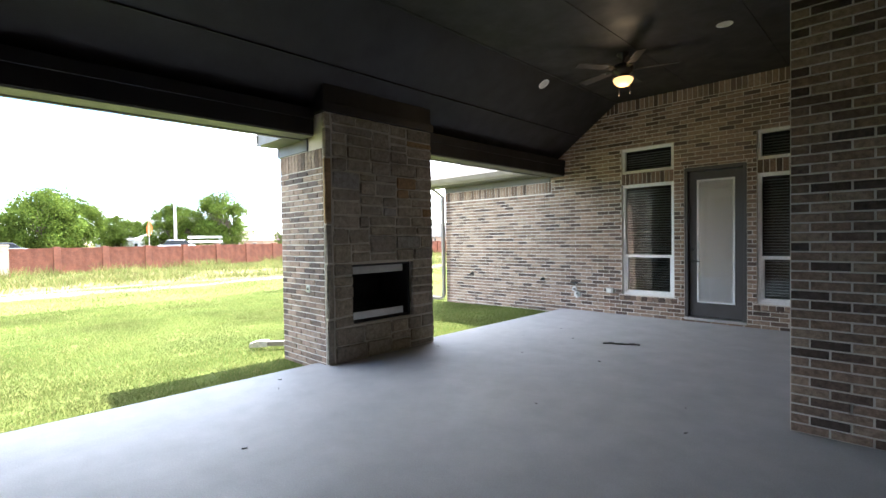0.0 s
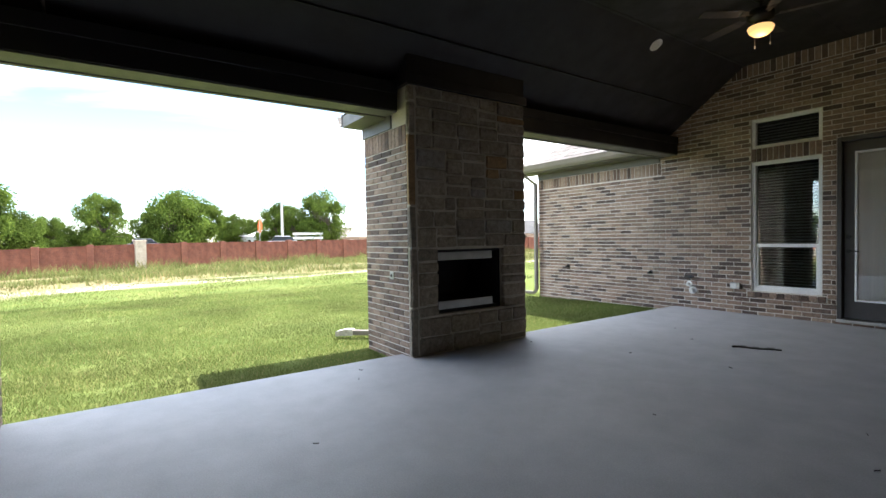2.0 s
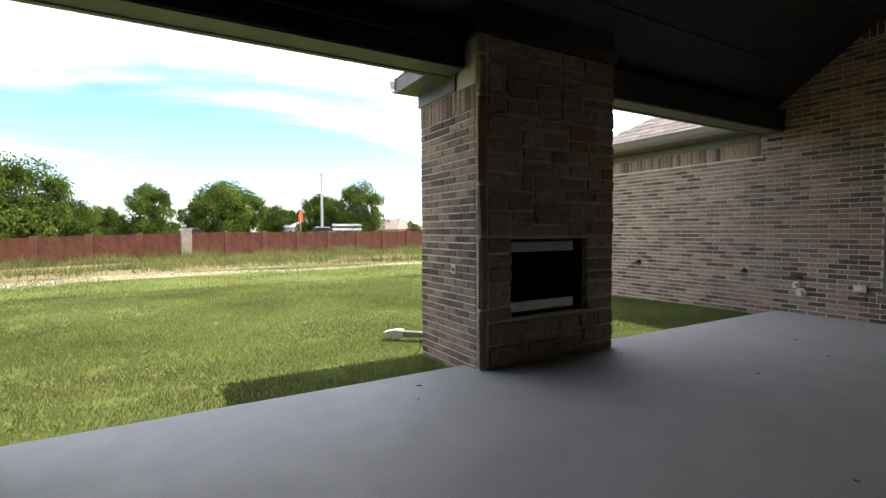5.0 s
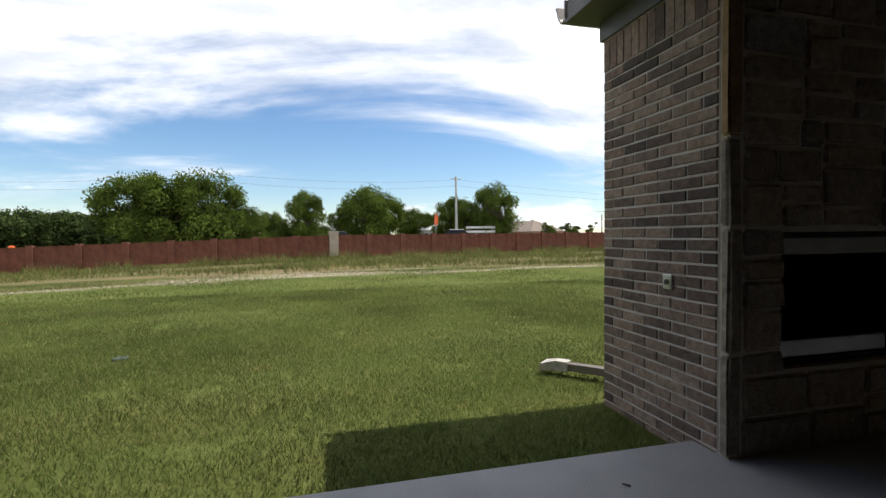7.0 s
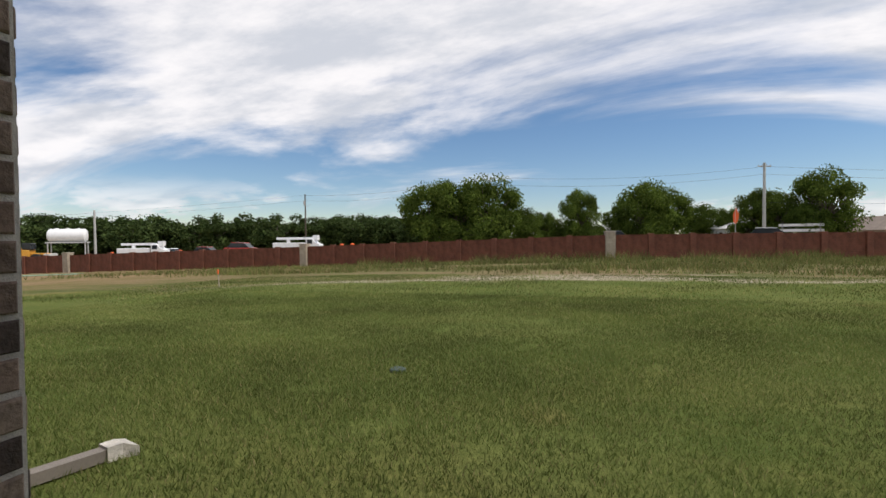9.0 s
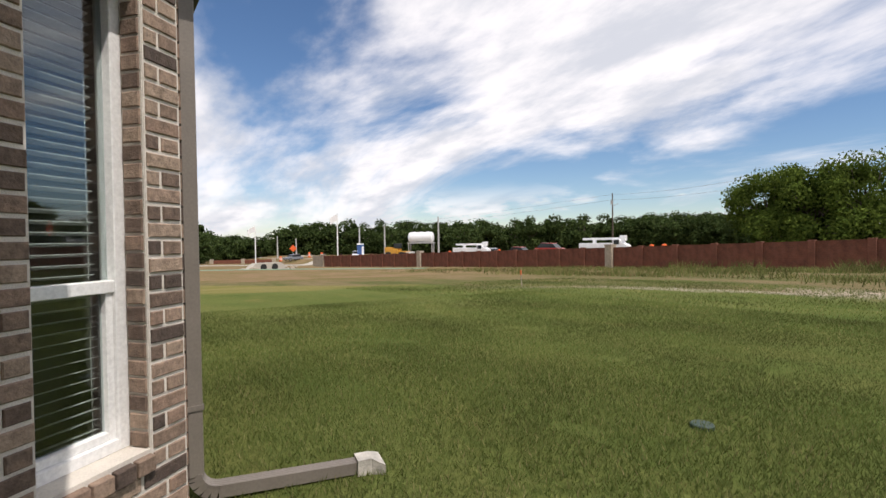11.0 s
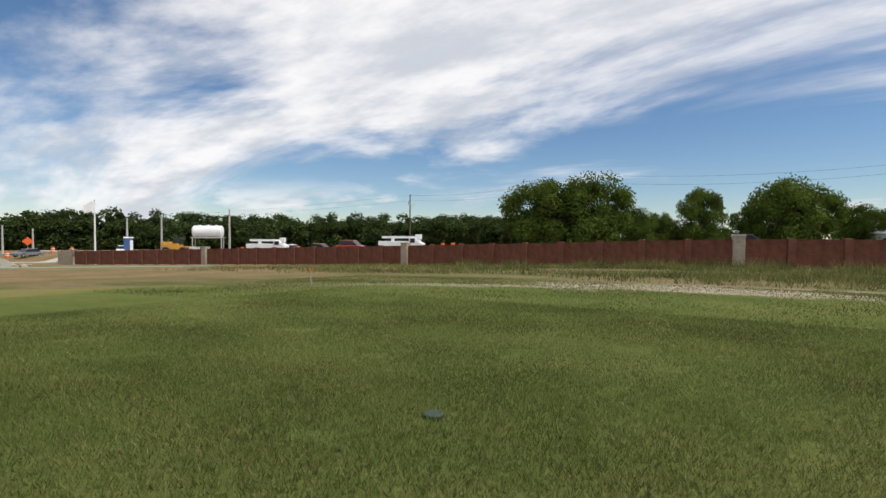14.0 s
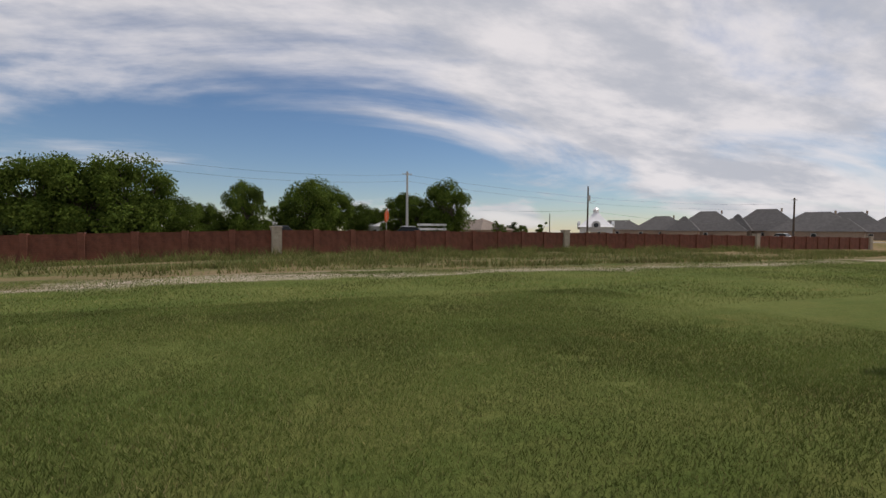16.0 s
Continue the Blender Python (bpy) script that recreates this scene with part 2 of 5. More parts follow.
    tt = math_node("MULTIPLY", south, south)
    out = math_node("ADD", math_node("MULTIPLY", s.outputs[0], -1.0), wob)
    edge = math_node("SUBTRACT", 21.4, math_node("MULTIPLY", tt, 0.022))
    past = math_node("SUBTRACT", out, edge)
    col = mix(ramp(past, -0.5, 0.6), lawn, sand)
    torn = ramp(noise_at(0.55, 5, 0.65, (1.0, 0.25, 1.0)), 0.42, 0.5, 0, 1)
    col = mix(math_node("MULTIPLY", ramp(past, 0.3, 1.8), torn), col, weeds)
    col = mix(ramp(past, 1.8, 3.2), col, weeds)
    col = mix(math_node("MULTIPLY", ramp(s.outputs[1], -12.0, -24.0), ramp(past, 2.0, 6.0)), col, soil)
    col = mix(math_node("MULTIPLY", ramp(s.outputs[1], 35.0, 48.0), ramp(past, 2.0, 6.0)), col, soil)
    col = mix(1.0, col, ramp(noise_at(35.0, 4, 0.7), 0.25, 0.75, 0.65, 1.3), "MULTIPLY")
    l.new(col, b.inputs["Base Color"])
    bp = n.new("ShaderNodeBump")
    bp.inputs["Strength"].default_value, bp.inputs["Distance"].default_value = 0.8, 0.03
    l.new(noise_at(30.0, 5, 0.7), bp.inputs["Height"])
    l.new(bp.outputs[0], b.inputs["Normal"])
    return m


def glass_material(name, tint, mirror=0.9):
    m = bpy.data.materials.new(name)
    m.use_nodes = True
    b = m.node_tree.nodes["Principled BSDF"]
    b.inputs["Base Color"].default_value = (*tint, 1)
    b.inputs["Roughness"].default_value = 0.01
    b.inputs["Transmission Weight"].default_value = 1.0
    b.inputs["IOR"].default_value = 1.85
    b.inputs["Specular IOR Level"].default_value = mirror
    return m


def glow_material(name, colour, strength):
    m = bpy.data.materials.new(name)
    m.use_nodes = True
    b = m.node_tree.nodes["Principled BSDF"]
    b.inputs["Base Color"].default_value = (*colour, 1)
    b.inputs["Emission Color"].default_value = (*colour, 1)
    b.inputs["Emission Strength"].default_value = strength
    return m


M_GROUND = ground_material()
M_GLASS = glass_material("window_glass", (0.55, 0.64, 0.64))
M_DOORGLASS = glass_material("door_glass", (0.9, 0.92, 0.92))
M_LAMP = glow_material("warm_lamp_glass", (1.0, 0.56, 0.20), 0.32)


# ---- mesh helpers ----
def box(bm, x0, y0, z0, x1, y1, z1, m=None):
    vs = [bm.verts.new(p) for p in ((x0, y0, z0), (x1, y0, z0), (x1, y1, z0), (x0, y1, z0), (x0, y0, z1), (x1, y0, z1), (x1, y1, z1), (x0, y1, z1))]
    for f in ((3, 2, 1, 0), (4, 5, 6, 7), (0, 1, 5, 4), (1, 2, 6, 5), (2, 3, 7, 6), (3, 0, 4, 7)):
        bm.faces.new([vs[i] for i in f])
    if m is not None:
        bmesh.ops.transform(bm, matrix=m, verts=vs)
    return vs


def tube(bm, a, b, r0, r1=None, n=10):
    """A tapered round bar from a to b."""
    a, b = Vector(a), Vector(b)
    r1 = r0 if r1 is None else r1
    q = (b - a).to_track_quat("Z", "Y").to_matrix()
    rings = [[bm.verts.new(p + q @ Vector((r * math.cos(k * math.tau / n), r * math.sin(k * math.tau / n), 0))) for k in range(n)] for p, r in ((a, r0), (b, r1))]
    for k in range(n):
        bm.faces.new((rings[0][k], rings[0][(k + 1) % n], rings[1][(k + 1) % n], rings[1][k]))
    bm.faces.new(rings[0][::-1])
    bm.faces.new(rings[1])


def lathe(bm, profile, n=20, at=(0, 0, 0)):
    """A turned shape: (radius, height) pairs about the z axis."""
    rings = [[bm.verts.new((at[0] + r * math.cos(k * math.tau / n), at[1] + r * math.sin(k * math.tau / n), at[2] + z)) for k in range(n)] for r, z in profile]
    for lo, hi in zip(rings, rings[1:]):
        for k in range(n):
            bm.faces.new((lo[k], lo[(k + 1) % n], hi[(k + 1) % n], hi[k]))
    bm.faces.new(rings[0][::-1])
    bm.faces.new(rings[-1])


def extrude_profile(bm, pts, a, b, side, up_v=(0, 0, 1)):
    """A closed profile of (side, up) pairs swept straight from a to b."""
    a, b, side, up_v = Vector(a), Vector(b), Vector(side), Vector(up_v)
    r = [[bm.verts.new(p + side * u + up_v * v) for u, v in pts] for p in (a, b)]
    k = len(pts)
    for i in range(k):
        bm.faces.new((r[0][i], r[0][(i + 1) % k], r[1][(i + 1) % k], r[1][i]))
    bm.faces.new(r[0][::-1])
    bm.faces.new(r[1])


def mesh_of(name, bm, material, smooth=False, bevel=0.0):
    if bevel:
        bmesh.ops.bevel(bm, geom=list(bm.edges), offset=bevel, segments=1, affect="EDGES", clamp_overlap=True)
    bmesh.ops.recalc_face_normals(bm, faces=bm.faces)
    me = bpy.data.meshes.new(name)
    bm.to_mesh(me)
    bm.free()
    me.materials.append(material)
    if smooth:
        for p in me.polygons:
            p.use_smooth = True
    return me


def part(name, bm, material, parent=None, label="", smooth=False, bevel=0.0):
    ob = new(name, mesh_of(name, bm, material, smooth, bevel))
    if parent is not None:
        ob.parent = parent
    return tagged(ob, label)


def thing(name, m, label, category, group="", kind=""):
    ob = new(name)
    ob.matrix_world = m
    return tagged(ob, label, category, group, kind)


def quads(name, verts, faces, material, parent=None):
    me = bpy.data.meshes.new(name)
    me.from_pydata(verts, [], faces)
    me.materials.append(material)
    ob = new(name, me)
    if parent is not None:
        ob.parent = parent
    return ob


# ---- brickwork ----
BOX_FACES = ((3, 2, 1, 0), (4, 5, 6, 7), (0, 1, 5, 4), (1, 2, 6, 5), (2, 3, 7, 6), (3, 0, 4, 7))
BRICK_MESHES = {}


def unit_brick(w, h, d, material):
    key = (round(w, 2), round(h, 3), d, material.name)
    if key not in BRICK_MESHES:
        bm = bmesh.new()
        box(bm, 0, -d, 0, round(w, 2), 0.004, h)
        front = [e for e in bm.edges if all(v.co.y < -d * 0.5 for v in e.verts)]
        bmesh.ops.bevel(bm, geom=front, offset=0.004, segments=1, affect="EDGES")
        BRICK_MESHES[key] = mesh_of("brick", bm, material)
    return BRICK_MESHES[key]


def lay_bricks(wall, length, z0, z1, course=0.0762, blen=0.254, holes=(), near=None, soldiers=(), skip=None, joint=0.0125, proud=0.008, seed=1, depth=None):
    """Running bond on a wall's face (local x along it, -y outward). holes and soldiers: (x0, z0, x1, z1). near: the stretch whose bricks are parts of their own."""
    rng = random.Random(seed)
    pieces, verts, faces, made = [], [], [], 0
    rows = int(round((z1 - z0) / course))
    ch = (z1 - z0) / rows
    for r in range(rows):
        za, zb = z0 + r * ch, z0 + (r + 1) * ch
        x = -(blen * 0.5 if r % 2 else 0.0)
        while x < length:
            pieces.append((max(0.0, x), za, min(length, x + blen), zb))
            x += blen
    cut, slips = [], []
    for x0, za, x1, zb in pieces:
        spans = [(x0, x1)]
        for hx0, hz0, hx1, hz1 in tuple(holes) + tuple(soldiers):
            if zb > hz0 + 0.02 and za < hz1 - 0.02:
                nxt = []
                for a, b in spans:
                    if b <= hx0 or a >= hx1:
                        nxt.append((a, b))
                    else:
                        lo, hi = max(a, hx0), min(b, hx1)
                        if hi - lo > 0.03 and hz0 - za > 0.022:
                            slips.append((lo, za, hi, hz0))
                        if hi - lo > 0.03 and zb - hz1 > 0.022:
                            slips.append((lo, hz1, hi, zb))
                        if hx0 - a > 0.03:
                            nxt.append((a, hx0))
                        if b - hx1 > 0.03:
                            nxt.append((hx1, b))
                spans = nxt
        cut += [(a, za, b, zb) for a, b in spans if b - a > 0.03]
    inside = lambda x, z: any(q[0] < x < q[2] and q[1] < z < q[3] for q in tuple(holes) + tuple(soldiers))
    cut += [q for q in slips if not inside((q[0] + q[2]) / 2, (q[1] + q[3]) / 2)]
    for sx0, sz0, sx1, sz1 in soldiers:
        k = max(1, int(round((sx1 - sx0) / 0.0762)))
        for i in range(k):
            a = sx0 + (sx1 - sx0) * i / k
            cut.append((a, sz0, a + (sx1 - sx0) / k, sz1))
    for x0, za, x1, zb in cut:
        if skip and skip((x0 + x1) / 2, zb):
            continue
        a, b, c, d = x0 + joint / 2, za + joint / 2, x1 - joint / 2, zb - joint / 2
        p = proud + rng.uniform(-0.002, 0.002)
        if near and near[0] <= (x0 + x1) / 2 <= near[1] and near[2] <= za <= near[3] and made < 300:
            made += 1
            ob = new("brick", unit_brick(c - a, d - b, proud, M_BRICK))
            ob.parent = wall
            ob.location = (a, rng.uniform(-0.002, 0.002), b + rng.uniform(-0.0015, 0.0015))
        else:
            i = len(verts)
            verts += [(a, -p, b), (c, -p, b), (c, 0.004, b), (a, 0.004, b), (a, -p, d), (c, -p, d), (c, 0.004, d), (a, 0.004, d)]
            faces += [tuple(i + q for q in f) for f in BOX_FACES]
    if verts:
        tagged(quads("brickwork", verts, faces, M_BRICK, wall), "brown clay bricks in running bond", kind="stuff")


def wall_core(name, m, length, z0, z1, thick, holes, label, material=None):
    """A wall with openings cut through it; local x along it, its face at y = 0, its body towards +y."""
    bm = bmesh.new()
    xs = sorted({0.0, length, *[h[0] for h in holes], *[h[2] for h in holes]})
    zs = sorted({z0, z1, *[h[1] for h in holes], *[h[3] for h in holes]})
    for xa, xb in zip(xs, xs[1:]):
        for za, zb in zip(zs, zs[1:]):
            mx, mz = (xa + xb) / 2, (za + zb) / 2
            if not any(h[0] < mx < h[2] and h[1] < mz < h[3] for h in holes):
                box(bm, xa, 0, za, xb, thick, zb)
    bmesh.ops.remove_doubles(bm, verts=bm.verts, dist=1e-5)
    inner = [f for f in bm.faces if sum(1 for g in bm.faces if g is not f and (g.calc_center_median() - f.calc_center_median()).length < 1e-4)]
    bmesh.ops.delete(bm, geom=inner, context="FACES_ONLY")
    ob = new(name, mesh_of(name, bm, material or M_MORTAR))
    ob.matrix_world = m
    return tagged(ob, label, "wall", kind="structure")


# ---- the ground ----
FENCE_LINE = [(-39.0, -82.0, -3.2), (-43.0, -56.0, -2.5), (-45.5, -26.5, -1.7), (-45.5, 2.3, -0.85), (-51.0, 33.5, -0.85), (-53.0, 67.5, -1.1), (-55.0, 98.0, -1.3)]


def fence_at(y):
    """The fence's x and the height of the ground under it."""
    for (xa, ya, za), (xb, yb, zb) in zip(FENCE_LINE, FENCE_LINE[1:]):
        if y <= yb:
            f = max(0.0, (y - ya) / (yb - ya))
            return xa + (xb - xa) * f, za + (zb - za) * f
    return FENCE_LINE[-1][0], FENCE_LINE[-1][2]


def ground_z(x, y):
    fx, fz = fence_at(y)
    f = min(1.3, max(0.0, (-6.5 - x) / (-6.5 - fx)))
    rise = min(1.0, max(0.0, (fx - 1.0 - x) / 6.0)) * 1.0
    f = min(1.0, f)
    lean = max(0.0, (-y - 8) / 60) * (1 - min(1, f)) * -1.6
    return -0.09 + (fz + 0.09) * f + lean + rise


def ground_sheet():
    xs = [900, 300, 100, 40, 12, 4] + [2 - 0.8 * i for i in range(40)] + [-32 - 2 * i for i in range(16)] + [-70, -90, -130, -220, -500, -1200]
    ys = [-1200, -500, -250, -160, -120, -100] + [-90 + 3 * i for i in range(24)] + [-18 + i for i in range(40)] + [23 + 3 * i for i in range(30)] + [120, 160, 250, 500, 1200]
    verts = [(x, y, ground_z(x, y) + (0.03 * noise.noise((x * 0.3, y * 0.3, 0)) if x < -7 else 0.0)) for x in xs for y in ys]
    k = len(ys)
    faces = [(i * k + j, i * k + j + 1, (i + 1) * k + j + 1, (i + 1) * k + j) for i in range(len(xs) - 1) for j in range(k - 1)]
    ob = quads("ground", verts, faces, M_GROUND)
    for p in ob.data.polygons:
        p.use_smooth = True
    tagged(ob, "mown green lawn running out to weeds and bare soil", "ground", kind="structure")


ground_sheet()

bm = bmesh.new()
box(bm, -5.13, -0.6, -0.14, 4.0, 8.67, 0.0)
bmesh.ops.bevel(bm, geom=list(bm.edges), offset=0.012, segments=2, affect="EDGES")
tagged(part("floor", bm, M_CONCRETE), "pale grey broom-finished concrete patio slab", "floor", kind="structure")

# ---- house walls ----
CEIL, EAVE = 3.77, 2.62
WIN1, TRANS1, DOOR = (4.38, 0.36, 5.26, 2.30), (4.38, 2.50, 5.26, 2.94), (5.42, 0.05, 6.30, 2.49)
WIN2, TRANS2 = (6.43, 0.36, 7.29, 2.30), (6.43, 2.50, 7.29, 2.94)
back = wall_core("wall_windows", pose(-8.3, 8.67, 0), 8.5, -0.25, 3.95, 0.14, [WIN1, TRANS1, DOOR, WIN2, TRANS2, (0.0, EAVE, 2.9, 3.95)], "brown brick patio wall with two windows and a door")
HEADS = [(w[0], w[3], w[2], w[3] + 0.2) for w in (WIN1, WIN2)]
SILLS = [(w[0] - 0.06, w[1] - 0.08, w[2] + 0.06, w[1]) for w in (WIN1, WIN2)]
side = wall_core("wall_corner", pose(-0.87, 4.5, 0), 4.9, -0.02, 3.9, 0.2, [], "dark brown brick house wall at the patio corner")
flank = wall_core("wall_flank", pose(-0.868, 8.67, 0, 0, 0, -90), 4.10, -0.02, 3.9, 0.2, [], "brown brick wall between the corner and the windows")
wing_side = wall_core("wall_wing_side", pose(-8.3, 16.0, 0, 0, 0, -90), 7.33, -0.25, EAVE, 0.14, [], "brown brick end wall of the wing")
# never in view: added to block daylight from the patio's back
behind = wall_core("wall_behind", pose(4.0, 4.5, 0, 0, 0, -90), 5.1, -0.02, 3.9, 0.2, [], "unseen wall added to keep light out at the back of the patio")
left_in = wall_core("wall_south", pose(4.0, -0.32, 0, 0, 0, 180), 7.6, -0.02, 3.9, 0.2, [], "brick house wall along the patio")
PX, PY = -5.127, 0.03
post_face = wall_core("wall_post", pose(-3.6, PY, 0, 0, 0, 180), -3.6 - PX, -0.02, 2.87, 0.35, [], "brown brick wall end beside the patio opening")
post_end = tagged(new("wall_post_end"), "brown brick end of the wall", "wall", kind="structure")
post_end.matrix_world = pose(PX, PY, 0, 0, 0, -90)
ANG = math.degrees(math.atan2(-0.62, -0.78))
BAYL = 2.2
BAYW = (BAYL - 0.626, 0.289, BAYL - 0.184, 2.229)
BAY_X, BAY_Y, BAY_TOP = -5.612, -1.632, 2.80
bay = wall_core("wall_bay", pose(BAY_X + 0.783 * BAYL, BAY_Y + 0.622 * BAYL, 0, 0, 0, ANG), BAYL, -0.25, BAY_TOP, 0.26, [BAYW], "brown brick angled bay wall with a narrow window")
bay_end = wall_core("wall_bay_end", pose(BAY_X, BAY_Y, 0, 0, 0, -90), 4.0, -0.25, BAY_TOP, 0.2, [], "brown brick wall past the bay")

# ---- ceiling, beam, eaves, roof ----
bm = bmesh.new()
prof = [(-5.32, 2.84), (-4.02, CEIL), (4.2, CEIL), (4.2, CEIL + 0.05), (-4.05, CEIL + 0.05), (-5.35, 2.90)]
extrude_profile(bm, prof, (0, -0.32, 0), (0, 8.66, 0), (1, 0, 0))
for x in (-4.7, -3.99, -2.75, -1.5):
    z = CEIL if x > -4.02 else 2.84 + (x + 5.32) * 0.715
    box(bm, x, -0.32, z - 0.006, x + 0.02, 8.66, z + 0.004)
tagged(part("ceiling", bm, M_CEIL), "dark painted panel ceiling, sloped then flat", "ceiling", kind="structure")

M_BEAM_Y = ((-0.3, 3.2), (4.9, 8.66))
for ya, yb in M_BEAM_Y:
    beam = thing("beam", pose(0, ya, 0), "dark painted boxed beam over the patio opening", "beam", "patio beams", "structure")
    bm = bmesh.new()
    box(bm, -5.30, 0, 2.60, -5.05, yb - ya, 2.86)
    box(bm, -5.055, 0, 2.77, -5.035, yb - ya, 2.89)
    part("boxing", bm, M_BEAM, beam, bevel=0.004)
    bm = bmesh.new()
    box(bm, -5.36, 0, 2.575, -5.302, yb - ya, 2.9)
    box(bm, -5.302, 0, 2.585, -5.06, yb - ya, 2.598)
    part("fascia", bm, M_TRIM, beam, "olive-grey trim board", bevel=0.003)


def eave(name, x0, y0, x1, y1, z, label, gutters, paint=None):
    """A boxed soffit with fascia and gutters on the sides named."""
    ob = thing(name, pose(0, 0, 0), label, "eave", "eaves", "structure")
    bm = bmesh.new()
    box(bm, x0, y0, z, x1, y1, z + 0.03)
    box(bm, x0 + 0.01, y0 + 0.01, z + 0.03, x1 - 0.01, y1 - 0.01, z + 0.14)
    part("soffit", bm, paint or M_TRIM, ob, bevel=0.003)
    gp = [(0, 0.0), (0.06, 0.0), (0.10, 0.05), (0.125, 0.12), (0.135, 0.125), (0.135, 0.14), (0.115, 0.14), (0.09, 0.05), (0.05, 0.012), (0.012, 0.012), (0.012, 0.14), (0, 0.14)]
    ends = {"x": ((x0, y0 - 0.0, z + 0.02), (x0, y1, z + 0.02), (-1, 0, 0)), "y": ((x0, y0, z + 0.02), (x1, y0, z + 0.02), (0, -1, 0))}
    for g in gutters:
        a, b, sd = ends[g]
        bm = bmesh.new()
        extrude_profile(bm, gp, a, b, sd)
        part("gutter", bm, M_GUTTER, ob, "painted metal gutter")
    return ob


eave("eave_patio", -5.45, 0.35, -5.365, 8.28, 2.72, "painted eave edge over the patio opening", "")
eave("eave_chimney", -6.02, 2.98, -5.37, 5.12, 2.58, "painted eave round the chimney pier with a metal gutter", "x")
eave("eave_wing", -8.55, 8.28, -5.36, 8.68, EAVE, "painted eave of the wing with a metal gutter", "y")
# the bay soffit's shade is put into its colour, darker than the other eaves
eave("eave_bay", -5.906, -4.0, -3.6, -1.283, BAY_TOP, "eave of the bay in a dark colour that carries its shade", "", M_DARKTRIM)
bm = bmesh.new()
box(bm, -8.3, 8.645, 2.5, -5.37, 8.668, EAVE)
tagged(part("frieze", bm, M_TRIM, bevel=0.003), "painted frieze board under the eave", "trim", kind="structure")


def roof():
    ob = thing("roof", pose(0, 0, 0), "grey-brown shingled hip roof of the house", "roof", kind="structure")
    bm = bmesh.new()

    def hip(x0, y0, x1, y1, z, rise, inx, iny):
        lo = [bm.verts.new(p) for p in ((x0, y0, z), (x1, y0, z), (x1, y1, z), (x0, y1, z))]
        hi = [bm.verts.new(p) for p in ((x0 + inx, y0 + iny, z + rise), (x1 - inx, y0 + iny, z + rise), (x1 - inx, y1 - iny, z + rise), (x0 + inx, y1 - iny, z + rise))]
        for i in range(4):
            bm.faces.new((lo[i], lo[(i + 1) % 4], hi[(i + 1) % 4], hi[i]))
        bm.faces.new(hi)

    hip(-5.45, 0.35, 6.0, 12.0, 2.93, 1.3, 1.6, 0.05)
    hip(-5.22, -5.0, 6.0, 0.34, 2.93, 1.25, 1.6, 0.05)
    hip(-6.02, 3.0, -5.3, 5.1, 2.74, 0.3, 0.3, 0.3)
    hip(-5.906, -5.0, 2.0, -1.293, BAY_TOP + 0.16, 1.7, 2.6, 1.7)
    zw = EAVE + 0.15
    v = [bm.verts.new(p) for p in ((-8.55, 8.29, zw), (-5.38, 8.29, zw), (-5.38, 11.46, zw + 1.96), (-5.38, 14.0, zw + 1.96), (-8.55, 17.0, zw))]
    bm.faces.new((v[0], v[1], v[2]))
    bm.faces.new((v[0], v[2], v[3], v[4]))
    part("roof_deck", bm, M_SHINGLE, ob)
    verts, faces = [], []
    rng = random.Random(5)
    rows = 26
    for r in range(rows):
        f = r / rows
        y, z, run = 8.28 + 4.2 * f, EAVE + 0.155 + 2.6 * f, 8.55 - 4.2 * f
        x = -run
        while x < -5.45:
            w = rng.uniform(0.18, 0.34)
            i = len(verts)
            h = rng.uniform(0.008, 0.014)
            dy, dz = 4.2 / rows, 2.6 / rows
            verts += [(x, y, z + h), (min(x + w, -5.4), y, z + h), (min(x + w, -5.4), y + dy * 1.05, z + dz * 1.05 + 0.003), (x, y + dy * 1.05, z + dz * 1.05 + 0.003), (x, y, z - 0.004), (min(x + w, -5.4), y, z - 0.004)]
            faces += [(i, i + 1, i + 2, i + 3), (i + 4, i + 5, i + 1, i)]
            x += w + 0.004
    tagged(quads("shingles", verts, faces, M_SHINGLE, ob), "grey-brown asphalt shingles", kind="stuff")


roof()


# ---- fireplace ----
def stone_mesh(w, h, d, seed):
    bm = bmesh.new()
    box(bm, 0, 0, 0, d, w, h)
    bmesh.ops.bevel(bm, geom=list(bm.edges), offset=0.012, segments=2, affect="EDGES")
    rng = random.Random(seed)
    for v in bm.verts:
        if v.co.x > d * 0.5:
            v.co += Vector((rng.uniform(-0.008, 0.008), rng.uniform(-0.005, 0.005), rng.uniform(-0.005, 0.005)))
    return mesh_of("stone", bm, M_STONE)


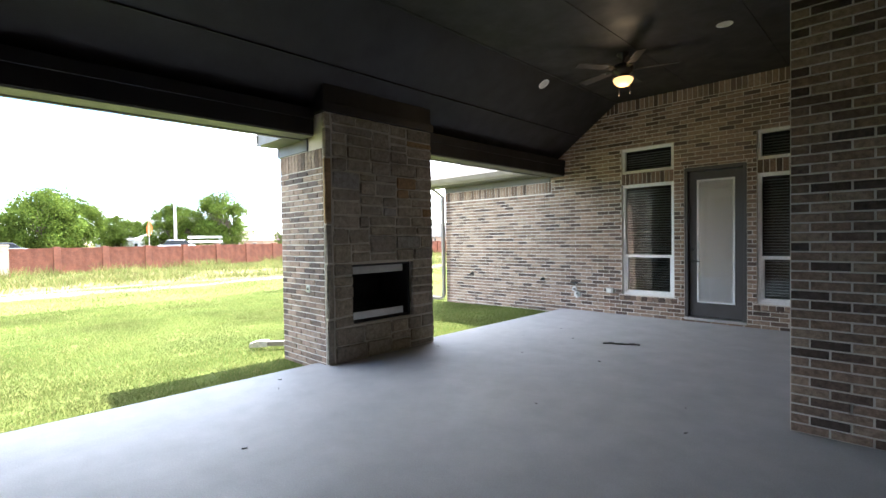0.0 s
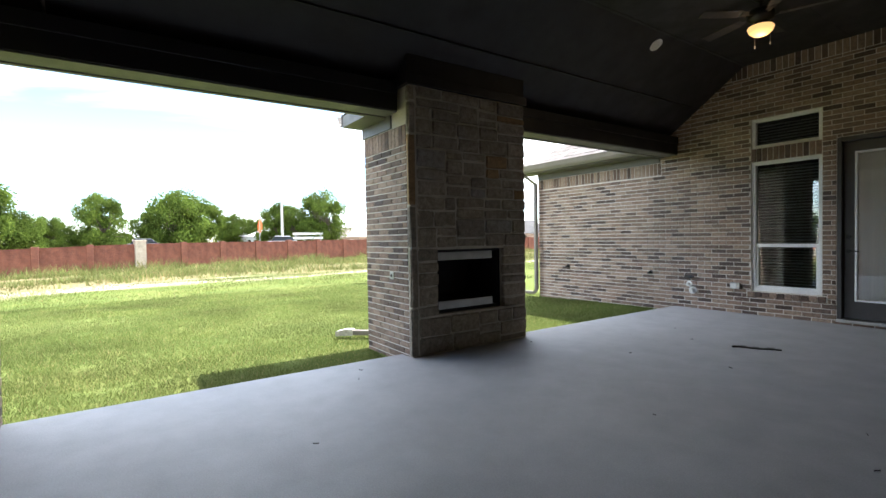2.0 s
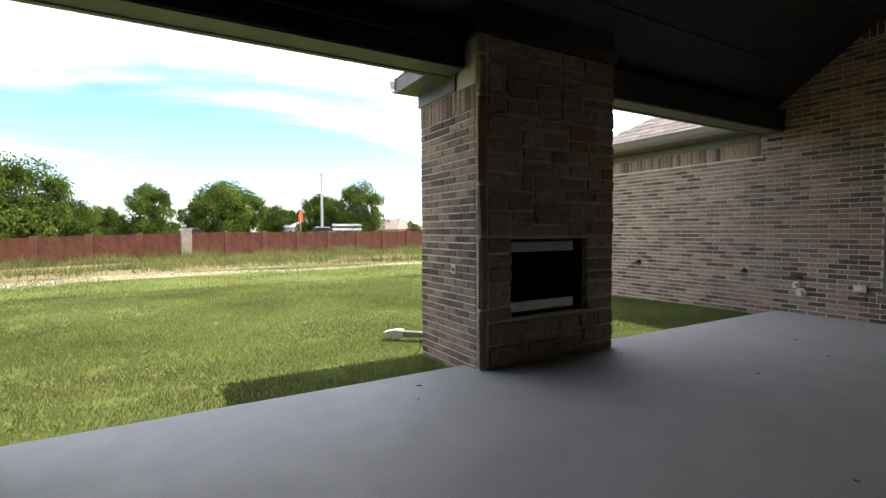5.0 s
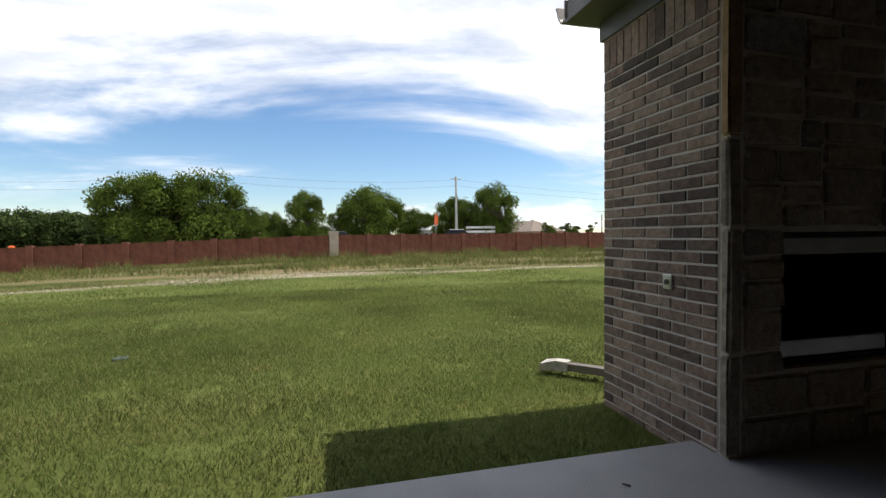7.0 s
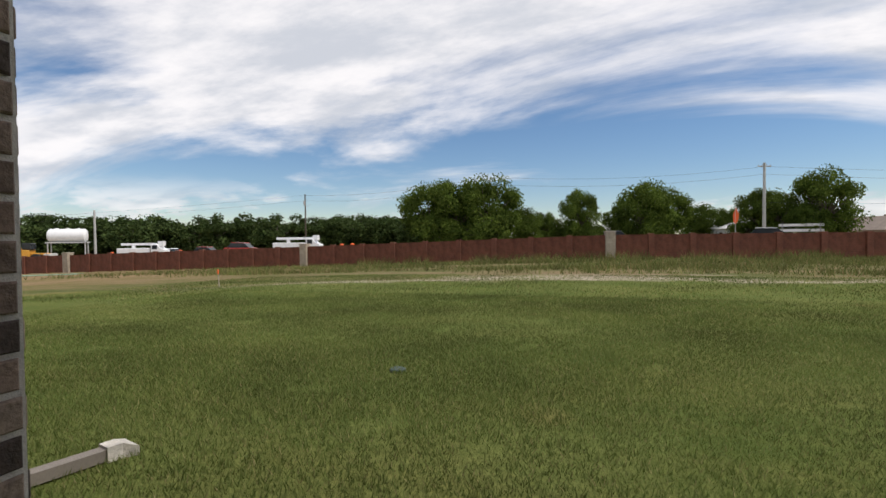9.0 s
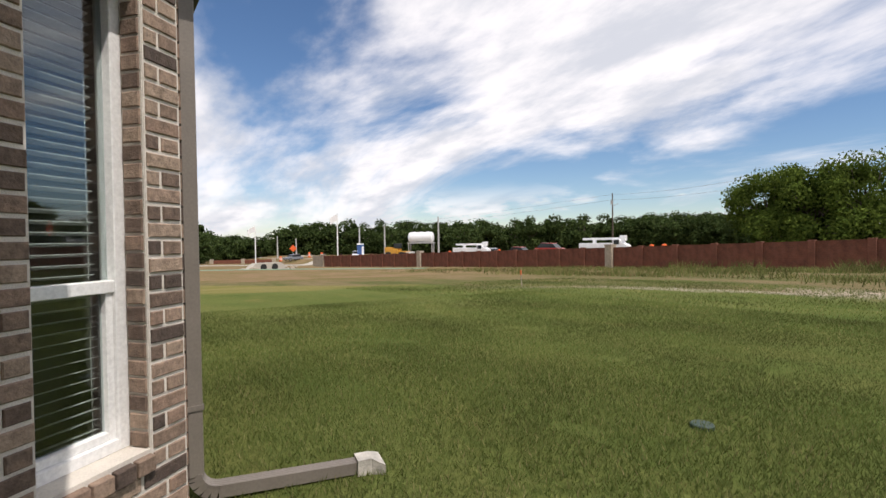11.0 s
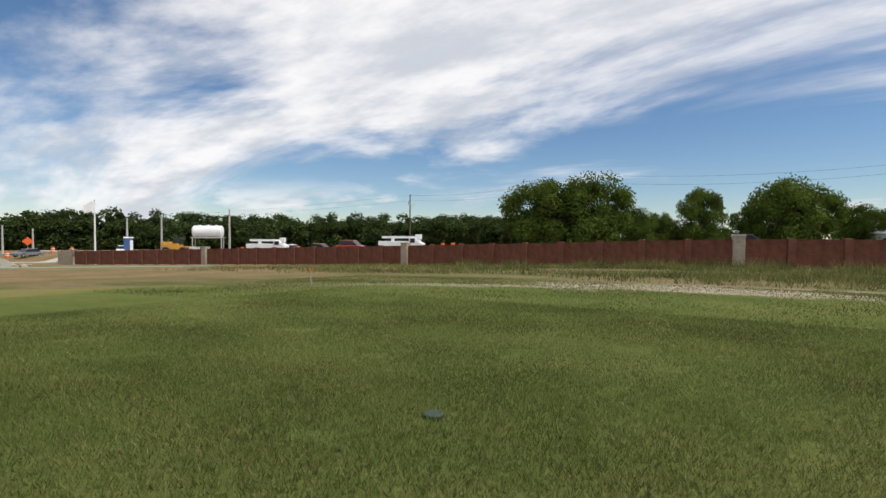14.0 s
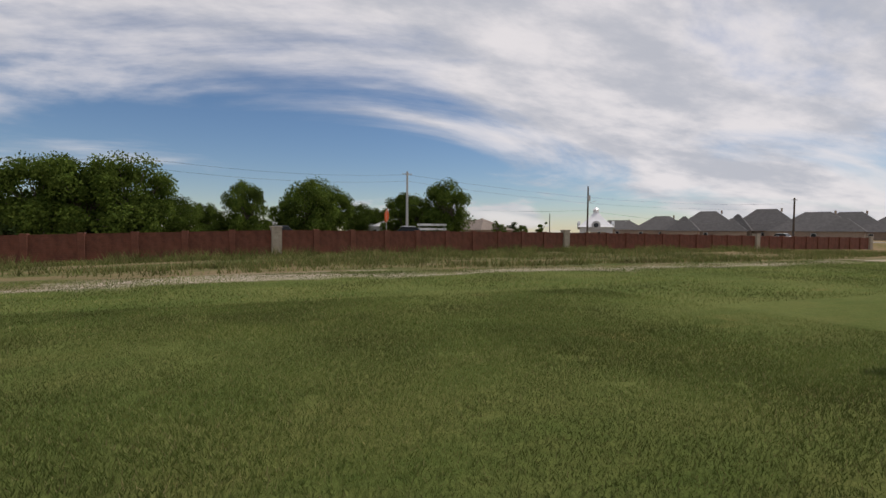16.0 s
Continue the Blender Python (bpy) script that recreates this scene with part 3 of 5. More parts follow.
def fireplace():
    y0, y1, top = 3.22, 4.88, 2.84
    ob = thing("fireplace", pose(0, 0, 0), "outdoor fireplace of tan rubble stone on a brick pier", "fireplace")
    bm = bmesh.new()
    hole = (3.58, 0.42, 4.50, 1.12)
    for a, b, c, d in ((y0, 0, y1, hole[1]), (y0, hole[3], y1, top), (y0, hole[1], hole[0], hole[3]), (hole[2], hole[1], y1, hole[3])):
        box(bm, -5.25, a + 0.028, b, -4.895, c - 0.015, d)
    part("stone_core", bm, M_GROUT, ob)
    # rubble courses: bands of stones of uneven height and width
    rng = random.Random(11)
    cells = []

    def split(a, b, c, d, level=0):
        w, h = c - a, d - b
        if (w < 0.5 and h < 0.22) or (level > 2 and w * h < 0.06 and w > h and rng.random() < 0.8):
            cells.append((a, b, c, d))
            return
        if w > h * rng.uniform(1.7, 3.0):
            f = a + w * rng.uniform(0.3, 0.7)
            split(a, b, f, d, level + 1), split(f, b, c, d, level + 1)
        else:
            f = b + h * rng.uniform(0.32, 0.68)
            split(a, b, c, f, level + 1), split(a, f, c, d, level + 1)

    for a, b, c, d in ((y0 + 0.10, 0, y1, 0.40), (y0 + 0.10, 1.14, y1, top), (y0 + 0.10, 0.40, hole[0], 1.14), (hole[2], 0.40, y1, 1.14)):
        split(a, b, c, d)
    z = 0.0
    while z < top - 0.05:
        h = min(rng.uniform(0.3, 0.75), top - z)
        cells.append((y0, z, y0 + 0.10, z + h))
        z += h
    for i, (a, b, c, d) in enumerate(cells):
        st = new("stone", stone_mesh(c - a - 0.014, d - b - 0.014, 0.055, i))
        st.parent = ob
        st.location = (-4.935 + rng.uniform(-0.008, 0.006), a + 0.007, b + 0.007)
    bm = bmesh.new()
    box(bm, -5.3, y0 - 0.02, top, -4.86, y1 + 0.02, top + 0.10)
    box(bm, -5.3, y0 + 0.005, top + 0.10, -4.885, y1 - 0.005, 3.22)
    part("mantel_trim", bm, M_DARKTRIM, ob, "dark painted trim", bevel=0.004)
    # firebox
    bm = bmesh.new()
    a, b, c, d = hole
    box(bm, -5.6, a, b, -5.55, c, d)
    fb = part("firebox", bm, M_NEARBLACK, ob, "black metal firebox")
    for q in ((b, a, b + 0.03, c), (d - 0.03, a, d, c), (b + 0.03, a, d - 0.03, a + 0.03), (b + 0.03, c - 0.03, d - 0.03, c)):
        bm = bmesh.new()
        box(bm, -5.55, q[1], q[0], -4.95, q[3], q[2])
        part("firebox_panel", bm, M_NEARBLACK, fb)
    bm = bmesh.new()
    box(bm, -4.985, a + 0.03, d - 0.12, -4.965, c - 0.10, d - 0.03)
    part("hood_strip", bm, M_STEEL, fb, "stainless steel strip", bevel=0.004)
    bm = bmesh.new()
    box(bm, -4.985, a + 0.03, b + 0.035, -4.965, c - 0.10, b + 0.125)
    part("sill_strip", bm, M_STEEL, fb, "stainless steel strip", bevel=0.004)
    for k in range(9):
        bm = bmesh.new()
        yy = a + 0.12 + k * 0.085
        tube(bm, (-5.05, yy, b + 0.14), (-5.40, yy, b + 0.16), 0.008, n=6)
        part("grate_bar", bm, M_BLACK, fb)
    # brick pier behind
    for nm, m, ln in (("pier_side", pose(-5.95, 3.245, 0), 0.99), ("pier_back", pose(-5.95, 4.86, 0, 0, 0, -90), 1.615), ("pier_far_side", pose(-5.02, 4.86, 0, 0, 0, 180), 0.93)):
        bm = bmesh.new()
        box(bm, 0, 0, -0.15, ln, 0.12, 2.62)
        w = part(nm, bm, M_MORTAR, ob)
        w.matrix_world = m
        lay_bricks(w, ln, -0.12, 2.23, 0.0667, 0.222, near=(0, 1, 0, 3) if nm == "pier_side" else None, seed=4)
        lay_bricks(w, ln, 2.23, 2.45, 0.3, 9.0, soldiers=[(0, 2.23, ln, 2.45)], seed=7)
    bm = bmesh.new()
    box(bm, -5.97, 3.222, 2.452, -5.26, 3.243, 2.60)
    box(bm, -5.975, 3.222, 2.452, -5.955, 4.88, 2.60)
    part("frieze", bm, M_TRIM, ob, "olive-grey frieze board", bevel=0.003)
    bm = bmesh.new()
    box(bm, -5.34, 3.224, 0.80, -5.265, 3.236, 0.885)
    pl = part("outlet_cover", bm, M_STEEL, ob, "small pale weatherproof outlet cover", bevel=0.004)
    bm = bmesh.new()
    tube(bm, (-5.302, 3.225, 0.842), (-5.302, 3.217, 0.842), 0.016, n=12)
    part("socket", bm, M_BLACK, pl)


fireplace()


# ---- windows and door ----
def window(name, m, w, h, mullion, label, slats=True):
    """A vinyl window with blinds behind the glass; local x along the wall, z up, -y outward, its recess at y = 0."""
    ob = thing(name, m, label, "window", "house windows", "structure")
    f = 0.05
    bm = bmesh.new()
    for a in ((0, 0, f, h), (w - f, 0, w, h), (f, 0, w - f, f), (f, h - f, w - f, h)):
        box(bm, a[0], -0.03, a[1], a[2], 0.05, a[3])
    part("window_frame", bm, M_WHITE, ob, bevel=0.004)
    panes = [(f, w - f, f, h - f)]
    if mullion:
        bm = bmesh.new()
        box(bm, f, -0.022, mullion - 0.025, w - f, 0.045, mullion + 0.025)
        box(bm, f, -0.012, f, f + 0.03, 0.03, mullion - 0.025)
        box(bm, w - f - 0.03, -0.012, f, w - f, 0.03, mullion - 0.025)
        box(bm, f + 0.03, -0.012, f, w - f - 0.03, 0.03, f + 0.035)
        part("meeting_rail", bm, M_WHITE, ob, bevel=0.003)
        panes = [(f, w - f, f + 0.03, mullion - 0.02), (f, w - f, mullion + 0.02, h - f)]
    for a, b, c, d in panes:
        bm = bmesh.new()
        box(bm, a, 0.012, c, b, 0.018, d)
        p = part("pane", bm, M_GLASS, ob, "clear reflecting glass")
        p.visible_shadow = False
    if slats:
        z = f + 0.03
        bms2 = bmesh.new()
        box(bms2, f + 0.01, 0.07, -0.001, w - f - 0.01, 0.115, 0.002)
        bmesh.ops.rotate(bms2, verts=bms2.verts, cent=(0, 0.09, 0), matrix=Matrix.Rotation(radians(-14), 3, "X"))
        me = mesh_of("slat", bms2, M_BLIND)
        while z < h - f - 0.02:
            s = new("slat", me)
            s.parent, s.location = ob, (0, 0, z)
            z += 0.043
        for fx in (0.2, 0.8):
            bm = bmesh.new()
            tube(bm, (w * fx, 0.068, f), (w * fx, 0.068, h - f), 0.0016, n=5)
            part("cord", bm, M_BLIND, ob)
    # shallow box for the room; its dark colour stands in for the lack of light
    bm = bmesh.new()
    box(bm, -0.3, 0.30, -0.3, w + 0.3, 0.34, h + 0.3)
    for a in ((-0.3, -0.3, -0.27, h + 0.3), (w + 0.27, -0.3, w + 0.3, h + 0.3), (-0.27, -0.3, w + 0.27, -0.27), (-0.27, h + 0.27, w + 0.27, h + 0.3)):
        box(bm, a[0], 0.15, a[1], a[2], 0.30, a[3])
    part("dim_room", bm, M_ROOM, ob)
    return ob


for i, (w, t) in enumerate(((WIN1, TRANS1), (WIN2, TRANS2))):
    window("window_%d" % (2 * i + 1), pose(-8.3 + w[0], 8.73, w[1]), w[2] - w[0], w[3] - w[1], 0.69, "white vinyl single-hung window with blinds in the brick wall")
    window("window_%d" % (2 * i + 2), pose(-8.3 + t[0], 8.73, t[1]), t[2] - t[0], t[3] - t[1], 0, "white vinyl transom window with blinds above a window")
bay_m = bay.matrix_world @ pose(BAYW[0], 0.14, BAYW[1])
window("window_5", bay_m, BAYW[2] - BAYW[0], BAYW[3] - BAYW[1], 0.68, "tall narrow white window with blinds in the bay")


def sill(parent, x0, x1, z, n, out=0.045, deep=0.10):
    """A sloped brick sill of rowlock bricks."""
    for i in range(n):
        bm = bmesh.new()
        a, b = x0 + (x1 - x0) * i / n + 0.005, x0 + (x1 - x0) * (i + 1) / n - 0.005
        extrude_profile(bm, [(-out, -0.085), (-out, -0.022), (deep, 0.0), (deep, -0.085)], (a, 0, z), (b, 0, z), (0, 1, 0))
        part("sill_brick", bm, M_BRICK, parent, bevel=0.003)


for w in (WIN1, WIN2):
    sill(back, w[0] - 0.05, w[2] + 0.05, w[1], 10, 0.03, 0.055)
sill(bay, BAYW[0] - 0.02, BAYW[2] + 0.0, BAYW[1], 5, 0.03, 0.13)


def patio_door():
    x0, x1, z0, z1 = -8.3 + DOOR[0], -8.3 + DOOR[2], DOOR[1], DOOR[3]
    w, h = x1 - x0, z1 - z0
    ob = thing("door_1", pose(x0, 8.67, z0), "closed dark grey patio door with a blind behind full glass", "door", kind="structure")
    bm = bmesh.new()
    for a in ((0, 0, 0.05, h), (w - 0.05, 0, w, h), (0.05, h - 0.06, w - 0.05, h)):
        box(bm, a[0], 0.0, a[1], a[2], 0.12, a[3])
    part("door_frame", bm, M_DOOR, ob, bevel=0.005)
    leaf = part("door_leaf", (lambda b: (box(b, 0.055, 0.07, 0.03, 0.17, 0.11, h - 0.065), box(b, w - 0.17, 0.07, 0.03, w - 0.055, 0.11, h - 0.065), box(b, 0.17, 0.07, 0.03, w - 0.17, 0.11, 0.26), box(b, 0.17, 0.07, h - 0.20, w - 0.17, 0.11, h - 0.065), b)[-1])(bmesh.new()), M_DOOR, ob)
    bm = bmesh.new()
    for a in ((0.17, 0.26, 0.20, h - 0.20), (w - 0.20, 0.26, w - 0.17, h - 0.20), (0.20, 0.26, w - 0.20, 0.29), (0.20, h - 0.23, w - 0.20, h - 0.20)):
        box(bm, a[0], 0.058, a[1], a[2], 0.085, a[3])
    part("glass_frame", bm, M_WHITE, leaf, "white glazing frame", bevel=0.004)
    bm = bmesh.new()
    box(bm, 0.20, 0.075, 0.29, w - 0.20, 0.08, h - 0.23)
    g = part("pane", bm, M_DOORGLASS, leaf)
    g.visible_shadow = False
    z = 0.31
    bms = bmesh.new()
    box(bms, 0.205, 0.088, 0, w - 0.205, 0.091, 0.0135)
    me = mesh_of("blind_slat", bms, M_WHITE)
    while z < h - 0.25:
        s = new("blind_slat", me)
        s.parent, s.location = leaf, (0, 0, z)
        z += 0.0145
    bm = bmesh.new()
    box(bm, 0.18, 0.098, 0.27, w - 0.18, 0.102, h - 0.21)
    part("blind_backing", bm, M_WHITE, leaf)
    for z, lever in ((1.12, False), (0.93, True)):
        bm = bmesh.new()
        tube(bm, (0.11, 0.07, z), (0.11, 0.05, z), 0.03, n=16)
        if lever:
            tube(bm, (0.11, 0.05, z), (0.11, 0.02, z), 0.01)
            tube(bm, (0.11, 0.025, z), (0.22, 0.022, z - 0.005), 0.009)
        else:
            tube(bm, (0.11, 0.05, z), (0.11, 0.038, z), 0.02, n=14)
        part("door_handle" if lever else "deadbolt", bm, M_BLACK, leaf, "black metal hardware")
    bm = bmesh.new()
    box(bm, 0.0, -0.04, -0.02, w, 0.12, 0.02)
    part("threshold", bm, M_STEEL, ob, "metal threshold", bevel=0.004)
    # dark panel behind the door, the room's dimness put into its colour
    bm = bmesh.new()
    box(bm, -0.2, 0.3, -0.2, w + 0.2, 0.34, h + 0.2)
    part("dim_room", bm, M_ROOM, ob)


patio_door()

# ---- brick facing ----
lay_bricks(side, 4.9, 0.0, 3.9, 0.0677, 0.2235, near=(0, 1.2, 0, 3.9), seed=21)
lay_bricks(post_face, -3.6 - PX, 0.0, 2.59, 0.0677, 0.2235, near=(0.6, 1.6, 0, 3), seed=22)
lay_bricks(post_end, 0.35, 0.0, 2.59, 0.0677, 0.2235, near=(0, 1, 0, 3), seed=23)
lay_bricks(bay, BAYL, -0.17, 2.79, 0.074, 0.246, holes=[BAYW, (BAYW[0] - 0.02, BAYW[1] - 0.09, BAYW[2], BAYW[1])], near=(1.1, 2.2, 0, 3), seed=24, joint=0.016)
lay_bricks(bay_end, 4.0, -0.17, 2.79, 0.074, 0.246, seed=25)
lay_bricks(flank, 4.10, 0, 3.8, 0.0677, 0.2235, seed=26)
lay_bricks(left_in, 7.6, 0, 3.8, 0.0677, 0.2235, seed=27)
lay_bricks(wing_side, 7.33, -0.17, 2.4, 0.0677, 0.2235, seed=28)
lay_bricks(back, 8.3, -0.152, 3.81, 0.0677, 0.2235, holes=[WIN1, TRANS1, DOOR, WIN2, TRANS2, (0, 2.5, 2.92, 4.0)] + SILLS, soldiers=HEADS + [(0.0, 2.28, 2.95, 2.5), (3.95, 3.585, 8.3, 3.79)], near=(3.3, 8.3, -0.2, 0.75), seed=29)


# ---- patio things ----
def ceiling_fan():
    ob = thing("ceiling_fan", pose(-2.92, 6.46, 3.77), "dark bronze five-blade ceiling fan with a lit bowl light", "ceiling fan")
    bm = bmesh.new()
    lathe(bm, [(0.075, 0.0), (0.075, -0.02), (0.03, -0.06), (0.016, -0.07), (0.016, -0.14)])
    part("canopy", bm, M_BLADE, ob, smooth=True)
    bm = bmesh.new()
    lathe(bm, [(0.03, -0.13), (0.11, -0.15), (0.13, -0.19), (0.12, -0.25), (0.07, -0.27), (0.07, -0.30), (0.11, -0.32)], 28)
    part("motor", bm, M_BLADE, ob, smooth=True)
    bm = bmesh.new()
    lathe(bm, [(0.115, -0.32), (0.125, -0.335), (0.11, -0.375), (0.07, -0.41), (0.015, -0.425)], 28)
    part("light_bowl", bm, M_LAMP, ob, "glowing amber glass bowl", smooth=True)
    for k in range(5):
        m = Matrix.Rotation(radians(72 * k + 20), 4, "Z") @ Matrix.Rotation(radians(10), 4, "X")
        bm = bmesh.new()
        extrude_profile(bm, [(-0.045, 0), (0.045, 0), (0.045, 0.008), (-0.045, 0.008)], (0.16, 0, -0.215), (0.24, 0, -0.215), (0, 1, 0))
        extrude_profile(bm, [(-0.06, 0), (0.06, 0), (0.06, 0.008), (-0.06, 0.008)], (0.24, 0, -0.213), (0.66, 0, -0.213), (0, 1, 0))
        box(bm, 0.10, -0.02, -0.222, 0.24, 0.02, -0.216)
        bmesh.ops.transform(bm, matrix=m, verts=bm.verts)
        part("blade", bm, M_BLADE, ob, bevel=0.003)
    for x in (-0.07, 0.08):
        bm = bmesh.new()
        tube(bm, (x, 0.03, -0.30), (x, 0.03, -0.50), 0.002, n=5)
        tube(bm, (x, 0.03, -0.50), (x, 0.03, -0.53), 0.006, n=8)
        part("pull_chain", bm, M_BLADE, ob)


ceiling_fan()
lamp = bpy.data.lights.new("fan_bulb", "POINT")
lamp.energy, lamp.color, lamp.shadow_soft_size = 1.2, (1.0, 0.72, 0.42), 0.1
new("fan_bulb", lamp).location = (-2.92, 6.46, 3.27)


def can_light(m):
    ob = thing("recessed_light", m, "round white recessed ceiling light, unlit", "ceiling light", "recessed lights")
    bm = bmesh.new()
    lathe(bm, [(0.085, 0.0), (0.085, -0.006), (0.062, -0.009), (0.060, 0.0)], 28)
    part("trim_ring", bm, M_WHITE, ob)
    bm = bmesh.new()
    lathe(bm, [(0.060, -0.003), (0.03, -0.006), (0.005, -0.007)], 28)
    part("lens", bm, M_PLASTIC, ob)
    return ob


can_light(pose(-4.135, 6.5, 3.677, 0, -35.6, 0))
for x, y in ((-1.75, 6.45), (-1.75, 2.0)):
    can_light(pose(x, y, CEIL - 0.003))

bm = bmesh.new()
for i in range(7):
    a, b = i / 7, (i + 1) / 7
    w = lambda f: Vector((-3.12 + 0.40 * f, 6.25 + 0.19 * f + 0.015 * math.sin(f * 9), 0.004))
    extrude_profile(bm, [(-0.035, 0), (0.035, 0), (0.03, 0.008 + 0.006 * (i % 2)), (-0.03, 0.01)], w(a), w(b), (-0.4, 0.9, 0))
tagged(part("rubber_strip", bm, M_BLACK), "torn black rubber strip lying on the concrete", "debris")
rng = random.Random(8)
for i in range(12):
    bm = bmesh.new()
    x, y = rng.uniform(-4.9, -1.2), rng.uniform(1.0, 7.0)
    extrude_profile(bm, [(-0.004, 0), (0.004, 0), (0.0, 0.006)], (0, 0, 0), (rng.uniform(0.01, 0.04), rng.uniform(-0.03, 0.03), 0), (0.3, 0.9, 0))
    ob = part("twig", bm, M_BLADE)
    ob.location = (x, y, 0.001)
    tagged(ob, "tiny brown twig lying on the concrete slab", "debris", "twigs on the slab")


def pipe_stub(name, x, z, material, label, r=0.03, out=0.07):
    ob = thing(name, pose(x, 8.66, z), label, "pipe")
    bm = bmesh.new()
    tube(bm, (0, 0, 0), (0, -out, -0.012), r, n=14)
    part("stub", bm, material, ob, smooth=False)
    bm = bmesh.new()
    lathe(bm, [(r * 1.9, 0), (r * 1.9, 0.008), (r * 1.2, 0.012)], 18)
    bmesh.ops.rotate(bm, verts=bm.verts, cent=(0, 0, 0), matrix=Matrix.Rotation(radians(90), 3, "X"))
    part("flange", bm, material, ob)
    return ob


gas = pipe_stub("gas_stub", -4.84, 0.52, M_BLACK, "black iron gas stub on the brick wall", 0.014, 0.06)
bm = bmesh.new()
tube(bm, (-0.07, -0.06, 0.01), (0.08, -0.06, 0.005), 0.014)
part("valve_handle", bm, M_BLACK, gas)
pipe_stub("drain_stub", -4.86, 0.40, M_PLASTIC, "white plastic pipe stub on the brick wall", 0.026)
pipe_stub("drain_stub", -4.80, 0.30, M_PLASTIC, "white plastic pipe stub low on the brick wall", 0.034)
pipe_stub("hose_bib", -5.56, 0.56, M_BLACK, "small dark hose bib on the brick wall", 0.018, 0.09)
pipe_stub("hose_bib", -7.45, 0.60, M_BLACK, "small dark hose bib on the wing wall", 0.02, 0.09)
ob = thing("outlet_box", pose(-4.14, 8.66, 0.42), "grey weatherproof outlet box on the brick wall", "outlet")
bm = bmesh.new()
box(bm, -0.07, -0.03, -0.05, 0.07, 0, 0.05)
part("box", bm, M_STEEL, ob, bevel=0.008)
bm = bmesh.new()
box(bm, -0.06, -0.045, -0.04, 0.035, -0.03, 0.04)
part("cover", bm, M_PLASTIC, ob, bevel=0.006)


M_CHALK = surface("chalky_concrete", (0.50, 0.47, 0.42), 0.9, vary=0.3, scale=14, fine=90, bump=0.5)


def downspout(m, height, label, run=None, cap=None, top=None):
    """A ribbed rectangular downspout; run: where its lawn extension ends, cap: where its splash end lies (in its own frame)."""
    ob = thing("downspout", m, label, "downspout", "downspouts")
    w, d = 0.075, 0.06

    def ribbed(bm, a, b, side, up_v):
        pts = []
        for i in range(9):
            pts.append((-w / 2 + w * i / 8, d / 2 + (0.003 if i % 2 else 0)))
        for i in range(9):
            pts.append((w / 2 - w * i / 8, -d / 2 - (0.003 if i % 2 else 0)))
        extrude_profile(bm, pts, a, b, side, up_v)

    bm = bmesh.new()
    ribbed(bm, (0, 0, 0.14), (0, 0, height), (0, 1, 0), (1, 0, 0))
    part("pipe", bm, M_GUTTER, ob)
    for z in (0.45, height - 0.35):
        bm = bmesh.new()
        box(bm, -0.036, -0.043, z, 0.036, 0.043, z + 0.025)
        part("strap", bm, M_GUTTER, ob)
    if top:
        bm = bmesh.new()
        ribbed(bm, (0, 0, height - 0.03), top, (1, 0, 0), (0, 1, 0))
        part("top_elbow", bm, M_GUTTER, ob)
    if run:
        run = Vector(run)
        flat_dir = Vector((run.x, run.y, 0)).normalized()
        side = Vector((-flat_dir.y, flat_dir.x, 0))
        bm = bmesh.new()
        prev = (Vector((0, 0, 0.15)), flat_dir)
        for k in range(1, 6):
            ang = radians(90 * k / 5)
            p = Vector((0, 0, 0.15)) + flat_dir * (0.10 * (1 - math.cos(ang))) + Vector((0, 0, -0.10 * math.sin(ang)))
            u = flat_dir * math.cos(ang) + Vector((0, 0, math.sin(ang)))
            ribbed(bm, prev[0], p, side, prev[1])
            prev = (p, u)
        part("elbow", bm, M_GUTTER, ob)
        bm = bmesh.new()
        ribbed(bm, prev[0], run, side, (0, 0, 1))
        part("extension", bm, M_GUTTER, ob)
        if cap:
            bm = bmesh.new()
            e = run + flat_dir * cap
            extrude_profile(bm, [(-0.05, -0.04), (0.05, -0.04), (0.05, 0.045), (-0.05, 0.045)], run - flat_dir * 0.03, run + flat_dir * cap * 0.4, side)
            v = [bm.verts.new(run + flat_dir * q + side * t + Vector((0, 0, h))) for q, t, h in ((cap * 0.4, -0.05, 0.045), (cap * 0.4, 0.05, 0.045), (cap, 0.085, 0.015), (cap, -0.085, 0.015), (cap * 0.4, -0.05, -0.04), (cap * 0.4, 0.05, -0.04), (cap, 0.085, -0.045), (cap, -0.085, -0.045))]
            for f in BOX_FACES:
                bm.faces.new([v[i] for i in f])
            part("splash_end", bm, M_CHALK, ob, "chalky white splash end")
    return ob


downspout(pose(-5.655, -1.70, -0.09), 2.80, "brown-grey metal downspout with an extension on the lawn", (-0.765, 0.20, 0.035), 0.11)
downspout(pose(-6.02, 3.9, -0.06), 2.6, "brown-grey metal downspout on the chimney pier", (-0.62, -0.58, 0.05), 0.2)
downspout(pose(-8.36, 8.63, -0.1), 2.55, "brown-grey metal downspout at the wing corner", (-0.3, -0.14, 0.06), None, (-0.06, -0.36, 2.74))

ob = thing("valve_cover", pose(-8.56, -0.73, ground_z(-8.56, -0.73) + 0.012), "green plastic valve cover sunk in the lawn", "valve cover")
bm = bmesh.new()
lathe(bm, [(0.075, -0.05), (0.075, 0.0), (0.066, 0.006), (0.01, 0.006)], 24)
part("lid", bm, surface("green_plastic", (0.03, 0.055, 0.038), 0.5, vary=0.1), ob)


